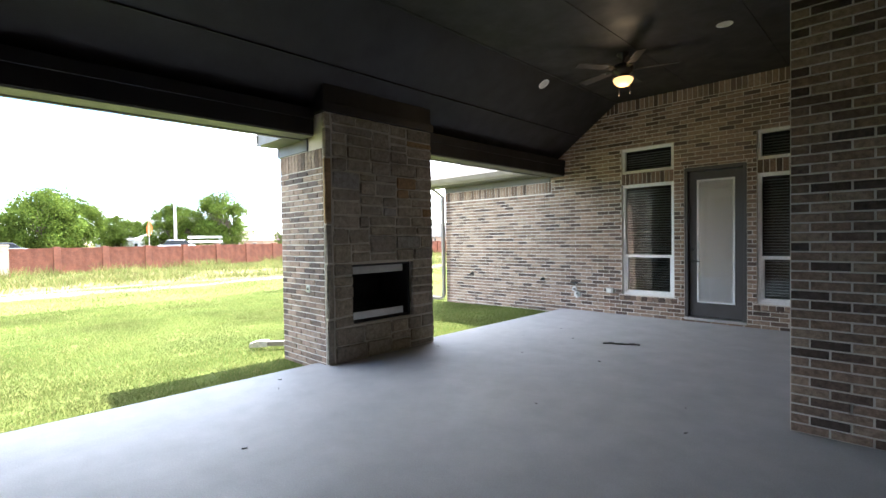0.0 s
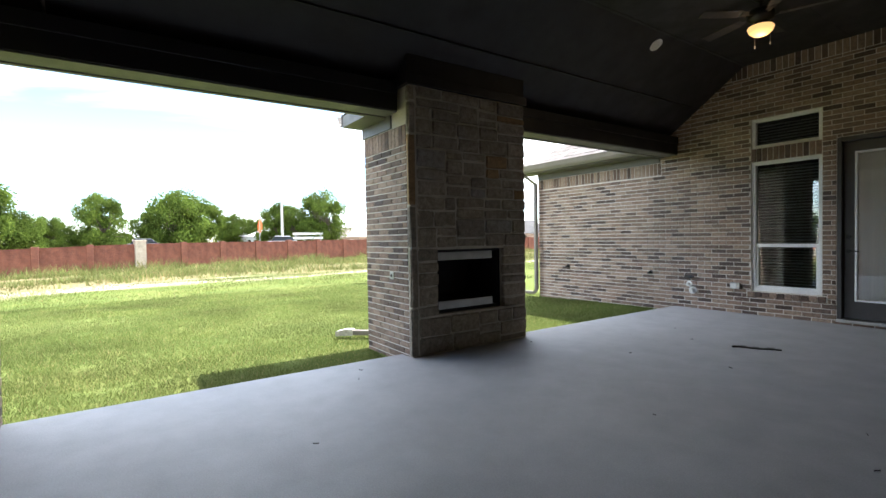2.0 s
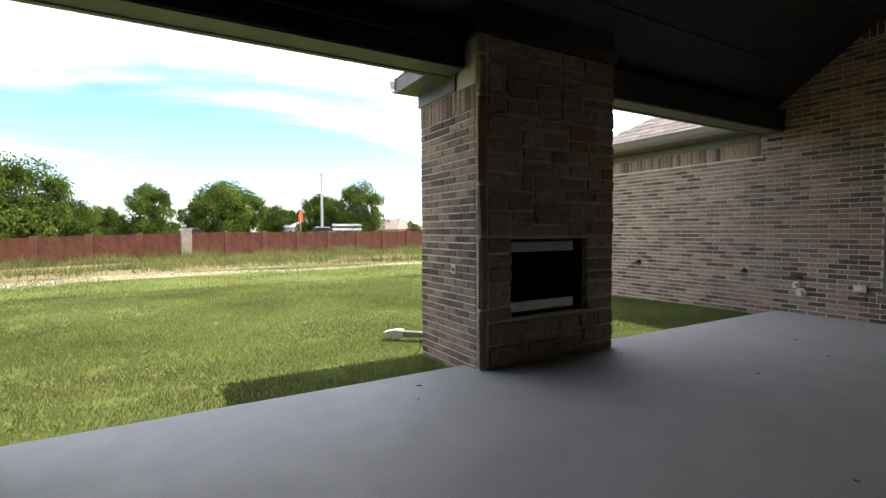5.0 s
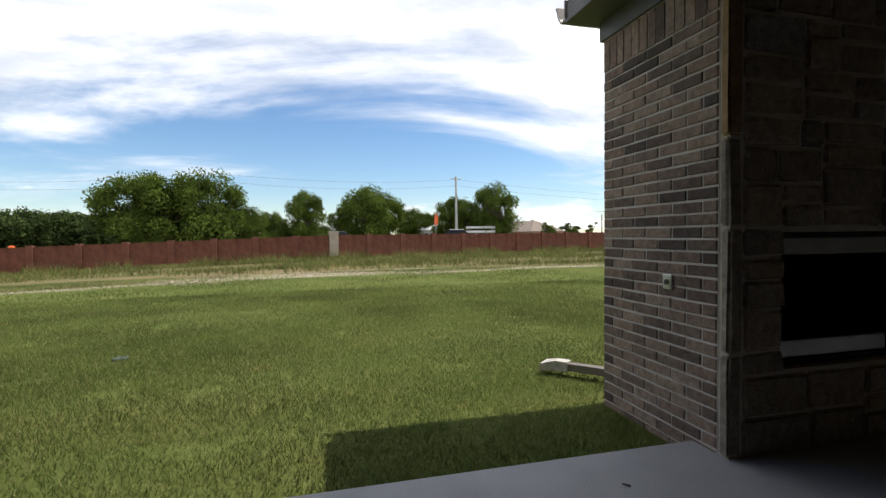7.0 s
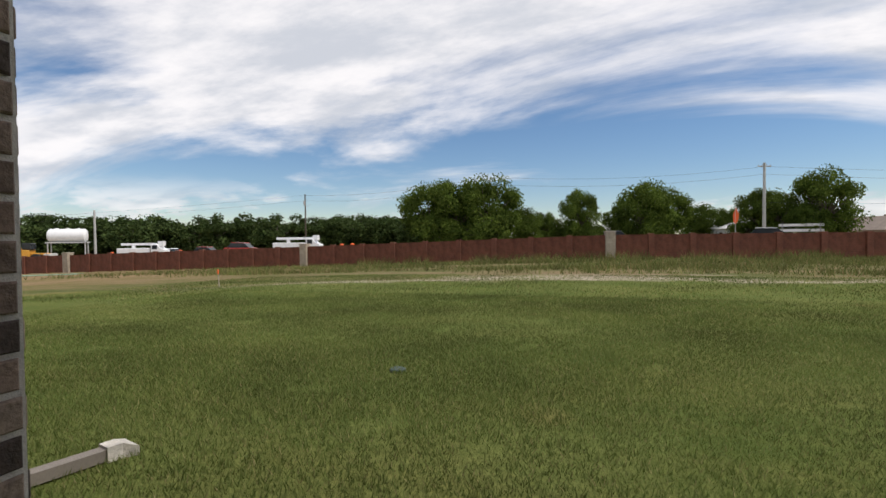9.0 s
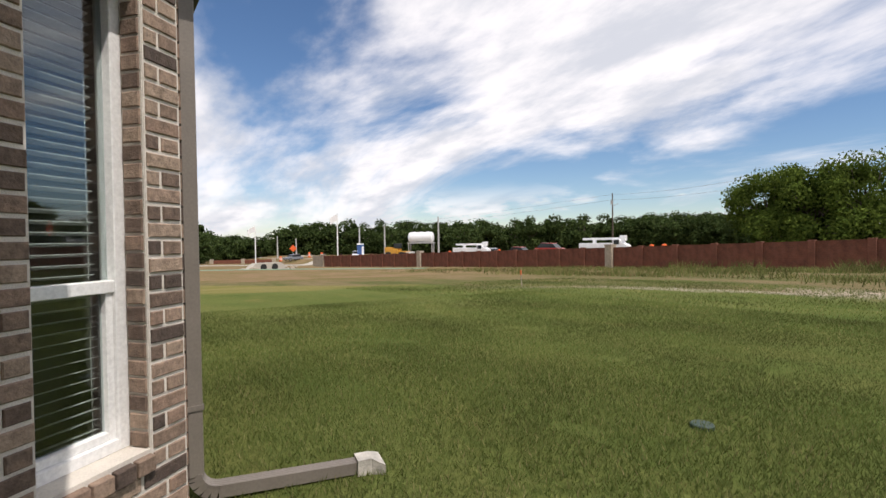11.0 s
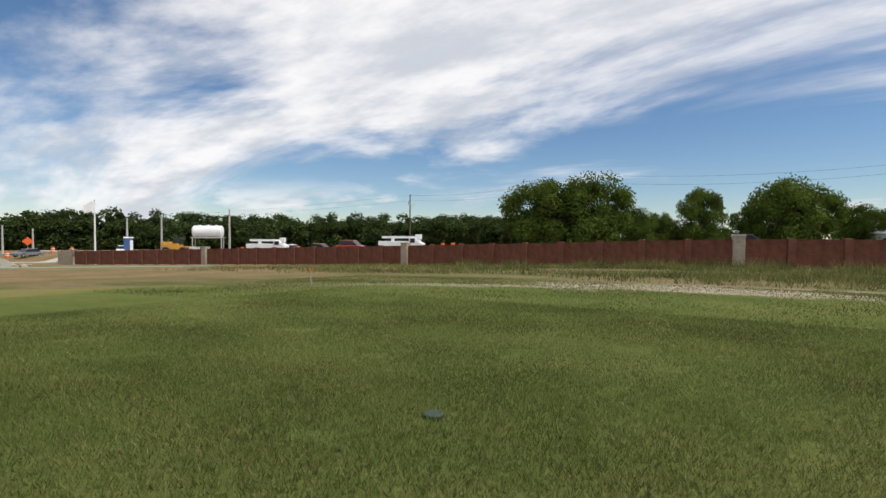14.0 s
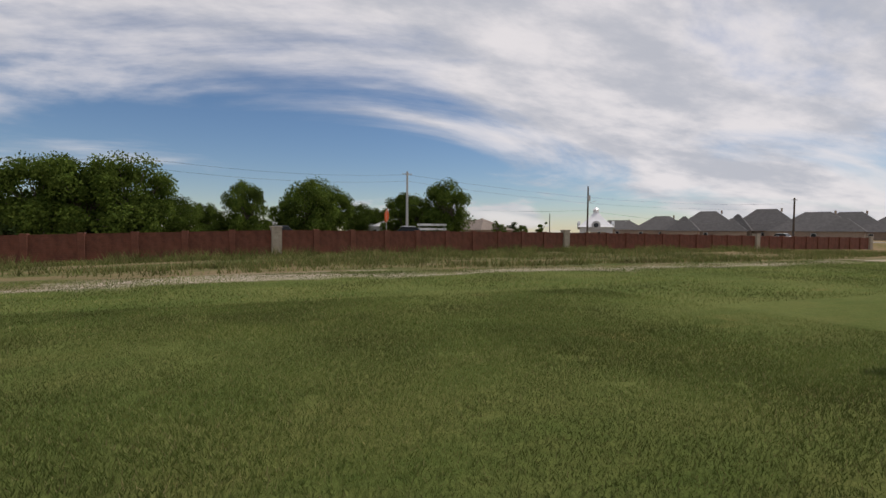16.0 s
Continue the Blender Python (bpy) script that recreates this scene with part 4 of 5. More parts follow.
# ---- grass ----
def leaf_material(name, a, b, dry=None, through=0.35):
    m = bpy.data.materials.new(name)
    m.use_nodes = True
    n, l = m.node_tree.nodes, m.node_tree.links
    p = n["Principled BSDF"]
    p.inputs["Roughness"].default_value, p.inputs["Specular IOR Level"].default_value = 0.8, 0.08
    g = n.new("ShaderNodeNewGeometry")
    r = n.new("ShaderNodeValToRGB")
    r.color_ramp.elements[0].color, r.color_ramp.elements[1].color = (*a, 1), (*b, 1)
    if dry:
        e = r.color_ramp.elements.new(0.88)
        e.color = (*b, 1)
        r.color_ramp.elements[-1].color = (*dry, 1)
    l.new(g.outputs["Random Per Island"], r.inputs[0])
    k = n.new("ShaderNodeTexNoise")
    k.inputs["Scale"].default_value = 0.5
    l.new(g.outputs["Position"], k.inputs["Vector"])
    mr = n.new("ShaderNodeMapRange")
    l.new(k.outputs["Fac"], mr.inputs[0])
    for i, q in enumerate((0.3, 0.7, 0.62, 1.38)):
        mr.inputs[i + 1].default_value = q
    mx = n.new("ShaderNodeMix")
    mx.data_type, mx.blend_type = "RGBA", "MULTIPLY"
    mx.inputs[0].default_value = 1.0
    l.new(r.outputs[0], mx.inputs[6])
    l.new(mr.outputs[0], mx.inputs[7])
    l.new(mx.outputs[2], p.inputs["Base Color"])
    tr = n.new("ShaderNodeBsdfTranslucent")
    l.new(mx.outputs[2], tr.inputs[0])
    ms = n.new("ShaderNodeMixShader")
    ms.inputs[0].default_value = through
    l.new(p.outputs[0], ms.inputs[1])
    l.new(tr.outputs[0], ms.inputs[2])
    l.new(ms.outputs[0], n["Material Output"].inputs[0])
    return m


M_GRASS = leaf_material("grass_blades", (0.088, 0.128, 0.030), (0.175, 0.198, 0.062), (0.33, 0.28, 0.14))
M_WEED = leaf_material("weed_stalks", (0.09, 0.125, 0.03), (0.18, 0.17, 0.065), (0.28, 0.21, 0.11))
M_LEAF = leaf_material("tree_leaves", (0.05, 0.085, 0.015), (0.125, 0.17, 0.03), through=0.35)
M_LEAF2 = leaf_material("far_tree_leaves", (0.035, 0.06, 0.018), (0.07, 0.10, 0.03), through=0.2)
M_BARK = surface("grey_bark", (0.11, 0.09, 0.07), 0.95, vary=0.3, scale=4, fine=25, bump=0.6)


def blades(name, pts, hmin, hmax, width, material, label, seed):
    """Grass: one bent blade at every point, as joined geometry."""
    r = np.random.RandomState(seed)
    n = len(pts)
    ang = r.uniform(0, math.tau, n)
    h = r.uniform(hmin, hmax, n)
    lean = r.uniform(0.2, 0.9, n) * h
    la = r.uniform(0, math.tau, n)
    dx, dy = np.cos(ang) * width / 2, np.sin(ang) * width / 2
    v = np.empty((n, 3, 3))
    v[:, 0] = pts + np.stack([dx, dy, 0 * dx], 1)
    v[:, 1] = pts - np.stack([dx, dy, 0 * dx], 1)
    v[:, 2] = pts + np.stack([np.cos(la) * lean, np.sin(la) * lean, h], 1)
    me = bpy.data.meshes.new(name)
    me.vertices.add(3 * n)
    me.vertices.foreach_set("co", v.ravel())
    me.loops.add(3 * n)
    me.loops.foreach_set("vertex_index", np.arange(3 * n))
    me.polygons.add(n)
    me.polygons.foreach_set("loop_start", np.arange(0, 3 * n, 3))
    me.update()
    me.validate()
    me.materials.append(material)
    return tagged(new(name, me), label, "grass", kind="stuff")


def scatter(n, x0, x1, y0, y1, seed, keep):
    r = np.random.RandomState(seed)
    xs, ys = r.uniform(x0, x1, n), r.uniform(y0, y1, n)
    return np.array([(x, y, ground_z(x, y) - 0.005) for x, y in zip(xs, ys) if keep(x, y, r)])


def on_lawn(x, y, r):
    if x > -5.145 and y > -1.5 or (x > -5.98 and 3.2 < y < 4.9) or (x > -8.3 and y > 8.6) or (x > -5.5 and y < -1.0):
        return False
    d = math.hypot(x + 5.3, y - 1.0)
    return r.uniform() < min(1.0, 5.0 / max(d, 0.1)) and (noise.noise((x * 1.6, y * 1.6, 3.0)) > -0.45 or r.uniform() < 0.4)


blades("grass", scatter(760000, -15.5, -5.12, -9.0, 9.0, 1, on_lawn), 0.018, 0.05, 0.007, M_GRASS, "short green lawn grass with a few dry blades", 2)
blades("far_grass", scatter(150000, -24.0, -12.0, -26.0, 34.0, 3, lambda x, y, r: y > -14.0 + noise.noise((x * 0.3, y * 0.3, 2.0))), 0.03, 0.06, 0.018, M_GRASS, "short green lawn grass farther out", 4)


def weed_keep(x, y, r):
    return noise.noise((x * 0.22, y * 0.09, 1.0)) + 0.5 * noise.noise((x * 0.9, y * 0.5, 5.0)) > r.uniform(-0.25, 0.5) and fence_at(y)[0] + 0.4 < x and (-22 < y < 60 or r.uniform() < 0.25)


blades("weeds", scatter(160000, -50.0, -24.5, -35.0, 70.0, 6, weed_keep), 0.12, 0.42, 0.045, M_WEED, "tall weeds and dry stalks in front of the fence", 7)
tall = lambda x, y, r: noise.noise((x * 0.3, y * 0.22, 9.0)) > 0.22 and fence_at(y)[0] + 0.3 < x
blades("tall_weeds", scatter(26000, -50.0, -40.0, -20.0, 60.0, 8, tall), 0.35, 0.9, 0.06, M_WEED, "tall dry weeds along the fence foot", 9)


# ---- boundary fence ----
def boundary_fence():
    ob = thing("fence", pose(0, 0, 0), "red-brown precast wall fence with tan stone pillars", "fence")
    H = 2.0
    pan_me, post_me = {}, None
    bm = bmesh.new()
    box(bm, -0.22, -0.22, -0.3, 0.22, 0.22, H + 0.08)
    post_me = mesh_of("post", bm, M_FENCE, bevel=0.02)
    bm = bmesh.new()
    prof = [(0.50, -0.4)]
    for z in range(9):
        prof += [(0.50, -0.1 + z * 0.25), (0.52, -0.08 + z * 0.25), (0.52, 0.12 + z * 0.25), (0.50, 0.14 + z * 0.25)]
    prof += [(0.50, H + 0.18), (0.58, H + 0.19), (0.58, H + 0.28), (0.54, H + 0.31)]
    lathe(bm, prof, 4)
    bmesh.ops.rotate(bm, verts=bm.verts, cent=(0, 0, 0), matrix=Matrix.Rotation(radians(45), 3, "Z"))
    pil_me = mesh_of("stone_pillar", bm, M_PILLAR)
    for (xa, ya, za), (xb, yb, zb) in zip(FENCE_LINE, FENCE_LINE[1:]):
        d = Vector((xb - xa, yb - ya, 0))
        rz = math.atan2(d.y, d.x) - math.pi / 2
        n = max(1, round(d.length / 3.05))
        for i in range(n):
            f, g = i / n, (i + 1) / n
            p = Vector((xa + d.x * f, ya + d.y * f, za + (zb - za) * f))
            q = Vector((xa + d.x * g, ya + d.y * g, za + (zb - za) * g))
            o = new("stone_pillar" if i == 0 else "post", pil_me if i == 0 else post_me)
            o.parent, o.location, o.rotation_euler = ob, p, (0, 0, rz)
            bm = bmesh.new()
            ln = d.length / n
            rows, half = 14, []
            for k in range(rows):
                z0, z1 = 0.06 + k * (H - 0.14) / rows, 0.06 + (k + 1) * (H - 0.14) / rows
                half += [(0.045, z0), (0.058, z0 + 0.012), (0.058, z1 - 0.012), (0.045, z1)]
            half += [(0.09, H - 0.07), (0.09, H)]
            extrude_profile(bm, half + [(-u, v) for u, v in reversed(half)], (0, 0.2, 0), (0, ln - 0.2, 0), (1, 0, 0))
            for v in bm.verts:
                v.co.z += (q.z - p.z) * v.co.y / ln
            o = part("panel", bm, M_FENCE, ob)
            o.location, o.rotation_euler = p, (0, 0, rz)
    o = new("stone_pillar", pil_me)
    o.parent, o.location = ob, FENCE_LINE[-1]
    bm = bmesh.new()
    box(bm, -0.1, -4.6, -0.2, 0.1, -0.3, H)
    box(bm, -0.14, -4.8, -0.2, 0.14, -4.5, H + 0.1)
    o = part("return_panel", bm, M_PILLAR, ob, "tan stone return panel")
    o.location = FENCE_LINE[0]


boundary_fence()


def plain_fence(a, b, label):
    ob = thing("fence", pose(0, 0, 0), label, "fence")
    a, b = Vector(a), Vector(b)
    d = b - a
    rz = math.atan2(d.y, d.x)
    n = round(d.length / 3)
    for i in range(n + 1):
        bm = bmesh.new()
        big_one = i in (0, n // 2, n)
        w = 0.35 if big_one else 0.18
        box(bm, -w, -w, -0.4, w, w, 2.15 if big_one else 2.0)
        o = part("post", bm, M_PILLAR if big_one else M_FENCE, ob)
        o.location, o.rotation_euler = a + d * i / n, (0, 0, rz)
        if i < n:
            bm = bmesh.new()
            box(bm, 0.15, -0.05, -0.1, d.length / n - 0.15, 0.05, 1.9)
            o = part("panel", bm, M_FENCE, ob)
            o.location, o.rotation_euler = a + d * i / n, (0, 0, rz)


plain_fence((-26.0, -113.0, -4.2), (-37.6, -107.0, -4.2), "short red-brown wall fence beyond the road")


# ---- trees ----
def tree_meshes(seed, h, spread, leaves, leaf, low=0.28, material=None, clumps=16, squash=0.8):
    """A tapered trunk with limbs, and a crown of many small leaves gathered in uneven clumps."""
    rng = random.Random(seed)
    bm = bmesh.new()
    tips = []
    tube(bm, (0, 0, -0.5), (rng.uniform(-0.3, 0.3), rng.uniform(-0.3, 0.3), h * 0.42), h * 0.035, h * 0.022, 8)
    for k in range(clumps):
        a = rng.uniform(0, math.tau)
        rr = spread * math.sqrt(rng.random()) * 0.8
        zz = h * (low + (0.90 - low) * rng.random() * (1.0 - 0.45 * (rr / spread) ** 2))
        tip = Vector((rr * math.cos(a), rr * math.sin(a), zz))
        tips.append((tip, spread * rng.uniform(0.16, 0.40)))
        mid = Vector((tip.x * 0.4, tip.y * 0.4, min(h * 0.4, zz * 0.75) + rng.uniform(0, h * 0.05)))
        tube(bm, (0, 0, h * rng.uniform(0.2, 0.38)), mid, h * 0.014, h * 0.009, 5)
        tube(bm, mid, tip, h * 0.009, h * 0.003, 5)
    trunk = mesh_of("trunk", bm, M_BARK)
    r = np.random.RandomState(seed)
    c = np.array([t for t, _ in tips])
    rad = np.array([q for _, q in tips])
    pick = r.randint(0, len(tips), leaves)
    u = r.normal(size=(leaves, 3))
    u /= np.linalg.norm(u, axis=1)[:, None]
    rr = rad[pick] * (0.15 + 0.95 * r.uniform(size=leaves)) ** 0.6
    pos = c[pick] + u * rr[:, None] * np.array([1, 1, squash])
    a = r.normal(size=(leaves, 3))
    a /= np.linalg.norm(a, axis=1)[:, None]
    b = np.cross(a, r.normal(size=(leaves, 3)))
    b /= np.linalg.norm(b, axis=1)[:, None]
    sz = leaf * r.uniform(0.6, 1.3, leaves)[:, None]
    v = np.stack([pos - a * sz, pos + b * sz * 0.6, pos + a * sz, pos - b * sz * 0.6], 1)
    me = bpy.data.meshes.new("crown")
    me.vertices.add(4 * leaves)
    me.vertices.foreach_set("co", v.ravel())
    me.loops.add(4 * leaves)
    me.loops.foreach_set("vertex_index", np.arange(4 * leaves))
    me.polygons.add(leaves)
    me.polygons.foreach_set("loop_start", np.arange(0, 4 * leaves, 4))
    me.update()
    me.validate()
    me.materials.append(material or M_LEAF)
    return trunk, me


KINDS = {"oak": tree_meshes(1, 10.0, 5.4, 24000, 0.17, 0.14, clumps=62), "oak2": tree_meshes(2, 10.0, 4.8, 22000, 0.17, 0.12, clumps=56), "slim": tree_meshes(3, 10.0, 3.0, 6500, 0.16, 0.12, clumps=32), "round": tree_meshes(4, 10.0, 6.0, 24000, 0.18, 0.1, clumps=72), "bush": tree_meshes(6, 10.0, 7.0, 9000, 0.28, 0.05, clumps=34), "far": tree_meshes(7, 10.0, 5.5, 5200, 0.32, 0.06, M_LEAF2, 44), "far2": tree_meshes(8, 10.0, 4.6, 4600, 0.32, 0.06, M_LEAF2, 38), "conifer": tree_meshes(9, 10.0, 2.2, 3000, 0.26, 0.08, clumps=16)}


def tree(kind, x, y, top, turn=0.0, wide=1.0, label="broad green shade tree beyond the fence", group=""):
    z = ground_z(x, y)
    k = (top - z) / 9.6
    ob = thing("tree", pose(x, y, z, 0, 0, turn), label, "tree", group)
    ob.scale = (k * wide, k * wide, k)
    for nm, me in zip(("trunk", "crown"), KINDS[kind]):
        o = new(nm, me)
        o.parent = ob
    return ob


for kind, x, y, top, turn, wide in (("oak", -64.0, -19.0, 8.3, 10, 0.95), ("oak2", -64.8, -15.6, 9.0, 80, 0.95), ("oak", -65.5, -12.0, 8.9, 200, 0.9), ("round", -68.0, -15.0, 5.6, 30, 0.95), ("round", -70.5, -8.4, 5.0, 60, 0.9), ("oak2", -71.5, -0.3, 7.7, 0, 0.8), ("bush", -73.0, -3.6, 3.4, 40, 0.8), ("round", -76.0, 7.7, 8.5, 90, 0.9), ("oak", -77.5, 10.6, 7.6, 150, 0.85), ("bush", -75.0, 4.0, 4.6, 15, 0.8), ("oak2", -90.0, -7.0, 5.6, 70, 0.8), ("round", -95.0, 18.5, 6.2, 20, 0.9), ("oak2", -92.0, 22.0, 5.6, 60, 0.8), ("oak2", -86.0, 24.0, 8.2, 140, 0.85), ("round", -84.5, 26.6, 7.3, 190, 0.75), ("oak", -80.5, 30.6, 9.7, 260, 0.85), ("bush", -90.0, 46.2, 2.6, 0, 0.6), ("bush", -87.0, 49.0, 2.4, 90, 0.8), ("conifer", -81.5, 50.0, 4.2, 0, 1.3), ("slim", -89.0, 44.5, 3.6, 120, 1.0)):
    tree(kind, x, y, top, turn, wide)

rng = random.Random(31)
line = [(-13.0, -128.0), (-30.0, -150.0), (-52.0, -140.0), (-70.0, -126.0), (-93.0, -109.0), (-111.0, -92.0), (-127.0, -69.0), (-126.0, -48.0), (-118.0, -30.0)]
for (xa, ya), (xb, yb) in zip(line, line[1:]):
    n = 13
    for i in range(n):
        f = (i + rng.random() * 0.6) / n
        x, y = xa + (xb - xa) * f + rng.uniform(-5, 5), ya + (yb - ya) * f + rng.uniform(-5, 5)
        low = xa > -60 and i > 1
        tree(rng.choice(("far", "far2")), x, y, rng.uniform(3.0, 4.6) if low and xa > -35 else rng.uniform(6.0, 8.4), rng.uniform(0, 360), rng.uniform(1.0, 1.4), "dark green tree in the far woods", "far woods")
for x, y, top in ((-11.0, -112.0, 5.6), (-14.5, -114.0, 6.0), (-18.0, -116.0, 5.2), (-21.5, -119.0, 5.6), (-24.5, -122.0, 4.2), (-8.0, -110.0, 6.0)):
    tree("far", x, y, top, rng.uniform(0, 360), 1.2, "dark green tree beside the road", "roadside trees")
for x, y, top in ((-140.0, 10.0, 4.5), (-150.0, 40.0, 4.8), (-145.0, -12.0, 5.0), (-160.0, 70.0, 4.6), (-170.0, 95.0, 5.2), (-135.0, -35.0, 5.5)):
    tree("far2", x, y, top, rng.uniform(0, 360), 1.6, "dark green tree in the far distance", "far woods")


# ---- beyond the fence ----
M_POLEWOOD = surface("dark_pole_wood", (0.09, 0.07, 0.055), 0.9, vary=0.25, scale=3, fine=30, bump=0.4)
M_POLEGREY = surface("galvanised_pole", (0.42, 0.42, 0.41), 0.55, vary=0.1, scale=3, fine=40, bump=0.05)
M_CARWHITE = surface("white_vehicle_paint", (0.75, 0.76, 0.77), 0.3, vary=0.04, scale=2, bump=0.0)
M_CARRED = surface("red_vehicle_paint", (0.30, 0.03, 0.02), 0.3, vary=0.06, scale=2, bump=0.0)
M_CARGREY = surface("grey_vehicle_paint", (0.18, 0.20, 0.23), 0.3, vary=0.06, scale=2, bump=0.0)
M_DARKGLASS = surface("dark_vehicle_glass", (0.02, 0.025, 0.03), 0.08, vary=0.1, scale=2, bump=0.0)
M_TYRE = surface("black_tyre_rubber", (0.02, 0.02, 0.02), 0.85, vary=0.2, scale=6)
M_ORANGE = surface("safety_orange", (0.75, 0.12, 0.02), 0.6, vary=0.08, scale=4)
M_YELLOW = surface("machine_yellow", (0.55, 0.27, 0.03), 0.5, vary=0.12, scale=4)
M_ROOFGREY = surface("grey_roof_shingle", (0.085, 0.08, 0.078), 0.9, vary=0.2, scale=1.2, fine=6, bump=0.5)
M_SIDING = surface("pale_grey_siding", (0.52, 0.53, 0.53), 0.75, vary=0.06, scale=2)
M_TANWALL = surface("tan_house_brick", (0.33, 0.25, 0.19), 0.85, vary=0.2, scale=3, fine=15)
M_METALROOF = surface("white_metal_roof", (0.80, 0.80, 0.80), 0.35, vary=0.05, scale=2, bump=0.02)
M_ROAD = surface("pale_concrete_road", (0.42, 0.39, 0.34), 0.85, vary=0.1, scale=0.8, fine=20, bump=0.2)
M_BLUE = surface("blue_plastic", (0.05, 0.12, 0.32), 0.5, vary=0.08)
M_HYDRO = surface("green_hydroseed", (0.17, 0.27, 0.19), 0.95, vary=0.25, scale=0.6, fine=15, bump=0.4)
M_FLAG = surface("white_flag_cloth", (0.72, 0.72, 0.72), 0.8, vary=0.06, scale=3)
M_DIRT = surface("bare_red_soil", (0.26, 0.15, 0.09), 0.95, vary=0.2, scale=0.8, fine=10, bump=0.5)


def pole(x, y, top, r, material, label, arms=0, bracket=False, turn=0.0):
    z = ground_z(x, y)
    ob = thing("utility_pole", pose(x, y, z, 0, 0, turn), label, "pole", "utility poles")
    h = top - z
    bm = bmesh.new()
    tube(bm, (0, 0, -0.5), (0, 0, h), r, r * 0.65, 10)
    part("shaft", bm, material, ob)
    for k in range(arms):
        bm = bmesh.new()
        box(bm, -0.06, -0.9, h - 0.5 - 0.9 * k, 0.06, 0.9, h - 0.38 - 0.9 * k)
        arm = part("crossarm", bm, material, ob)
        for t in (-0.8, -0.3, 0.3, 0.8):
            bm = bmesh.new()
            tube(bm, (0, t, h - 0.38 - 0.9 * k), (0, t, h - 0.22 - 0.9 * k), 0.035, 0.02, 6)
            part("insulator", bm, M_POLEGREY, arm)
    if bracket:
        bm = bmesh.new()
        tube(bm, (0.28, 0, h - 2.1), (0.28, 0, h - 1.3), 0.18, n=10)
        part("transformer", bm, M_POLEGREY, ob)
        bm = bmesh.new()
        tube(bm, (0, 0, h - 2.4), (0.2, 1.3, h - 2.0), 0.03, n=6)
        part("bracket", bm, M_POLEGREY, ob)
    return Vector((x, y, top))


P1 = pole(-77.3, 22.6, 10.5, 0.24, M_POLEGREY, "tall pale grey concrete utility pole", 1, turn=20)
P2 = pole(-83.3, -51.6, 9.6, 0.17, M_POLEWOOD, "dark wooden utility pole with a transformer", 0, True)
P3 = pole(-61.1, 44.4, 7.7, 0.15, M_POLEWOOD, "dark wooden utility pole with a transformer", 0, True)
P4 = pole(-75.5, 110.7, 9.2, 0.24, M_POLEWOOD, "dark wooden utility pole with a crossarm", 1)
P5 = pole(-68.0, -12.4, 8.8, 0.15, M_POLEWOOD, "dark wooden utility pole among the trees", 0, True)
for x, y, top in ((-59.2, -95.0, 5.0), (-63.8, -80.2, 6.4), (-54.1, -97.6, 4.6), (-44.0, -125.0, 3.2), (-50.0, -128.0, 2.6)):
    pole(x, y, top, 0.22, M_POLEGREY, "slim pale grey concrete pole by the road")
pole(-103.0, 66.0, 5.6, 0.14, M_POLEWOOD, "thin leaning wooden pole")


def wire(a, b, sag, name="overhead_wire"):
    cu = bpy.data.curves.new(name, "CURVE")
    cu.dimensions, cu.bevel_depth, cu.bevel_resolution = "3D", 0.012, 0
    sp = cu.splines.new("POLY")
    n = 14
    sp.points.add(n)
    for i in range(n + 1):
        f = i / n
        p = a.lerp(b, f)
        sp.points[i].co = (p.x, p.y, p.z - sag * 4 * f * (1 - f), 1)
    cu.materials.append(M_BLACK)
    tagged(new(name, cu), "thin dark overhead wire between poles", "wire", "overhead wires")


UPZ = lambda p, d: p + Vector((0, 0, d))
for d in (-0.2, -1.2):
    wire(UPZ(P2, d), UPZ(P5, d + 0.6), 0.8)
    wire(UPZ(P5, d + 0.6), UPZ(P1, d - 0.3), 0.8)
    wire(UPZ(P1, d - 0.3), UPZ(P4, d - 1.0), 1.8)
    wire(UPZ(P2, d), Vector((-60, -150, 5.0 + d)), 0.8)
wire(UPZ(P1, -5.2), UPZ(P3, -3.4), 0.5)
wire(UPZ(P3, -3.4), UPZ(P4, -5.0), 1.2)


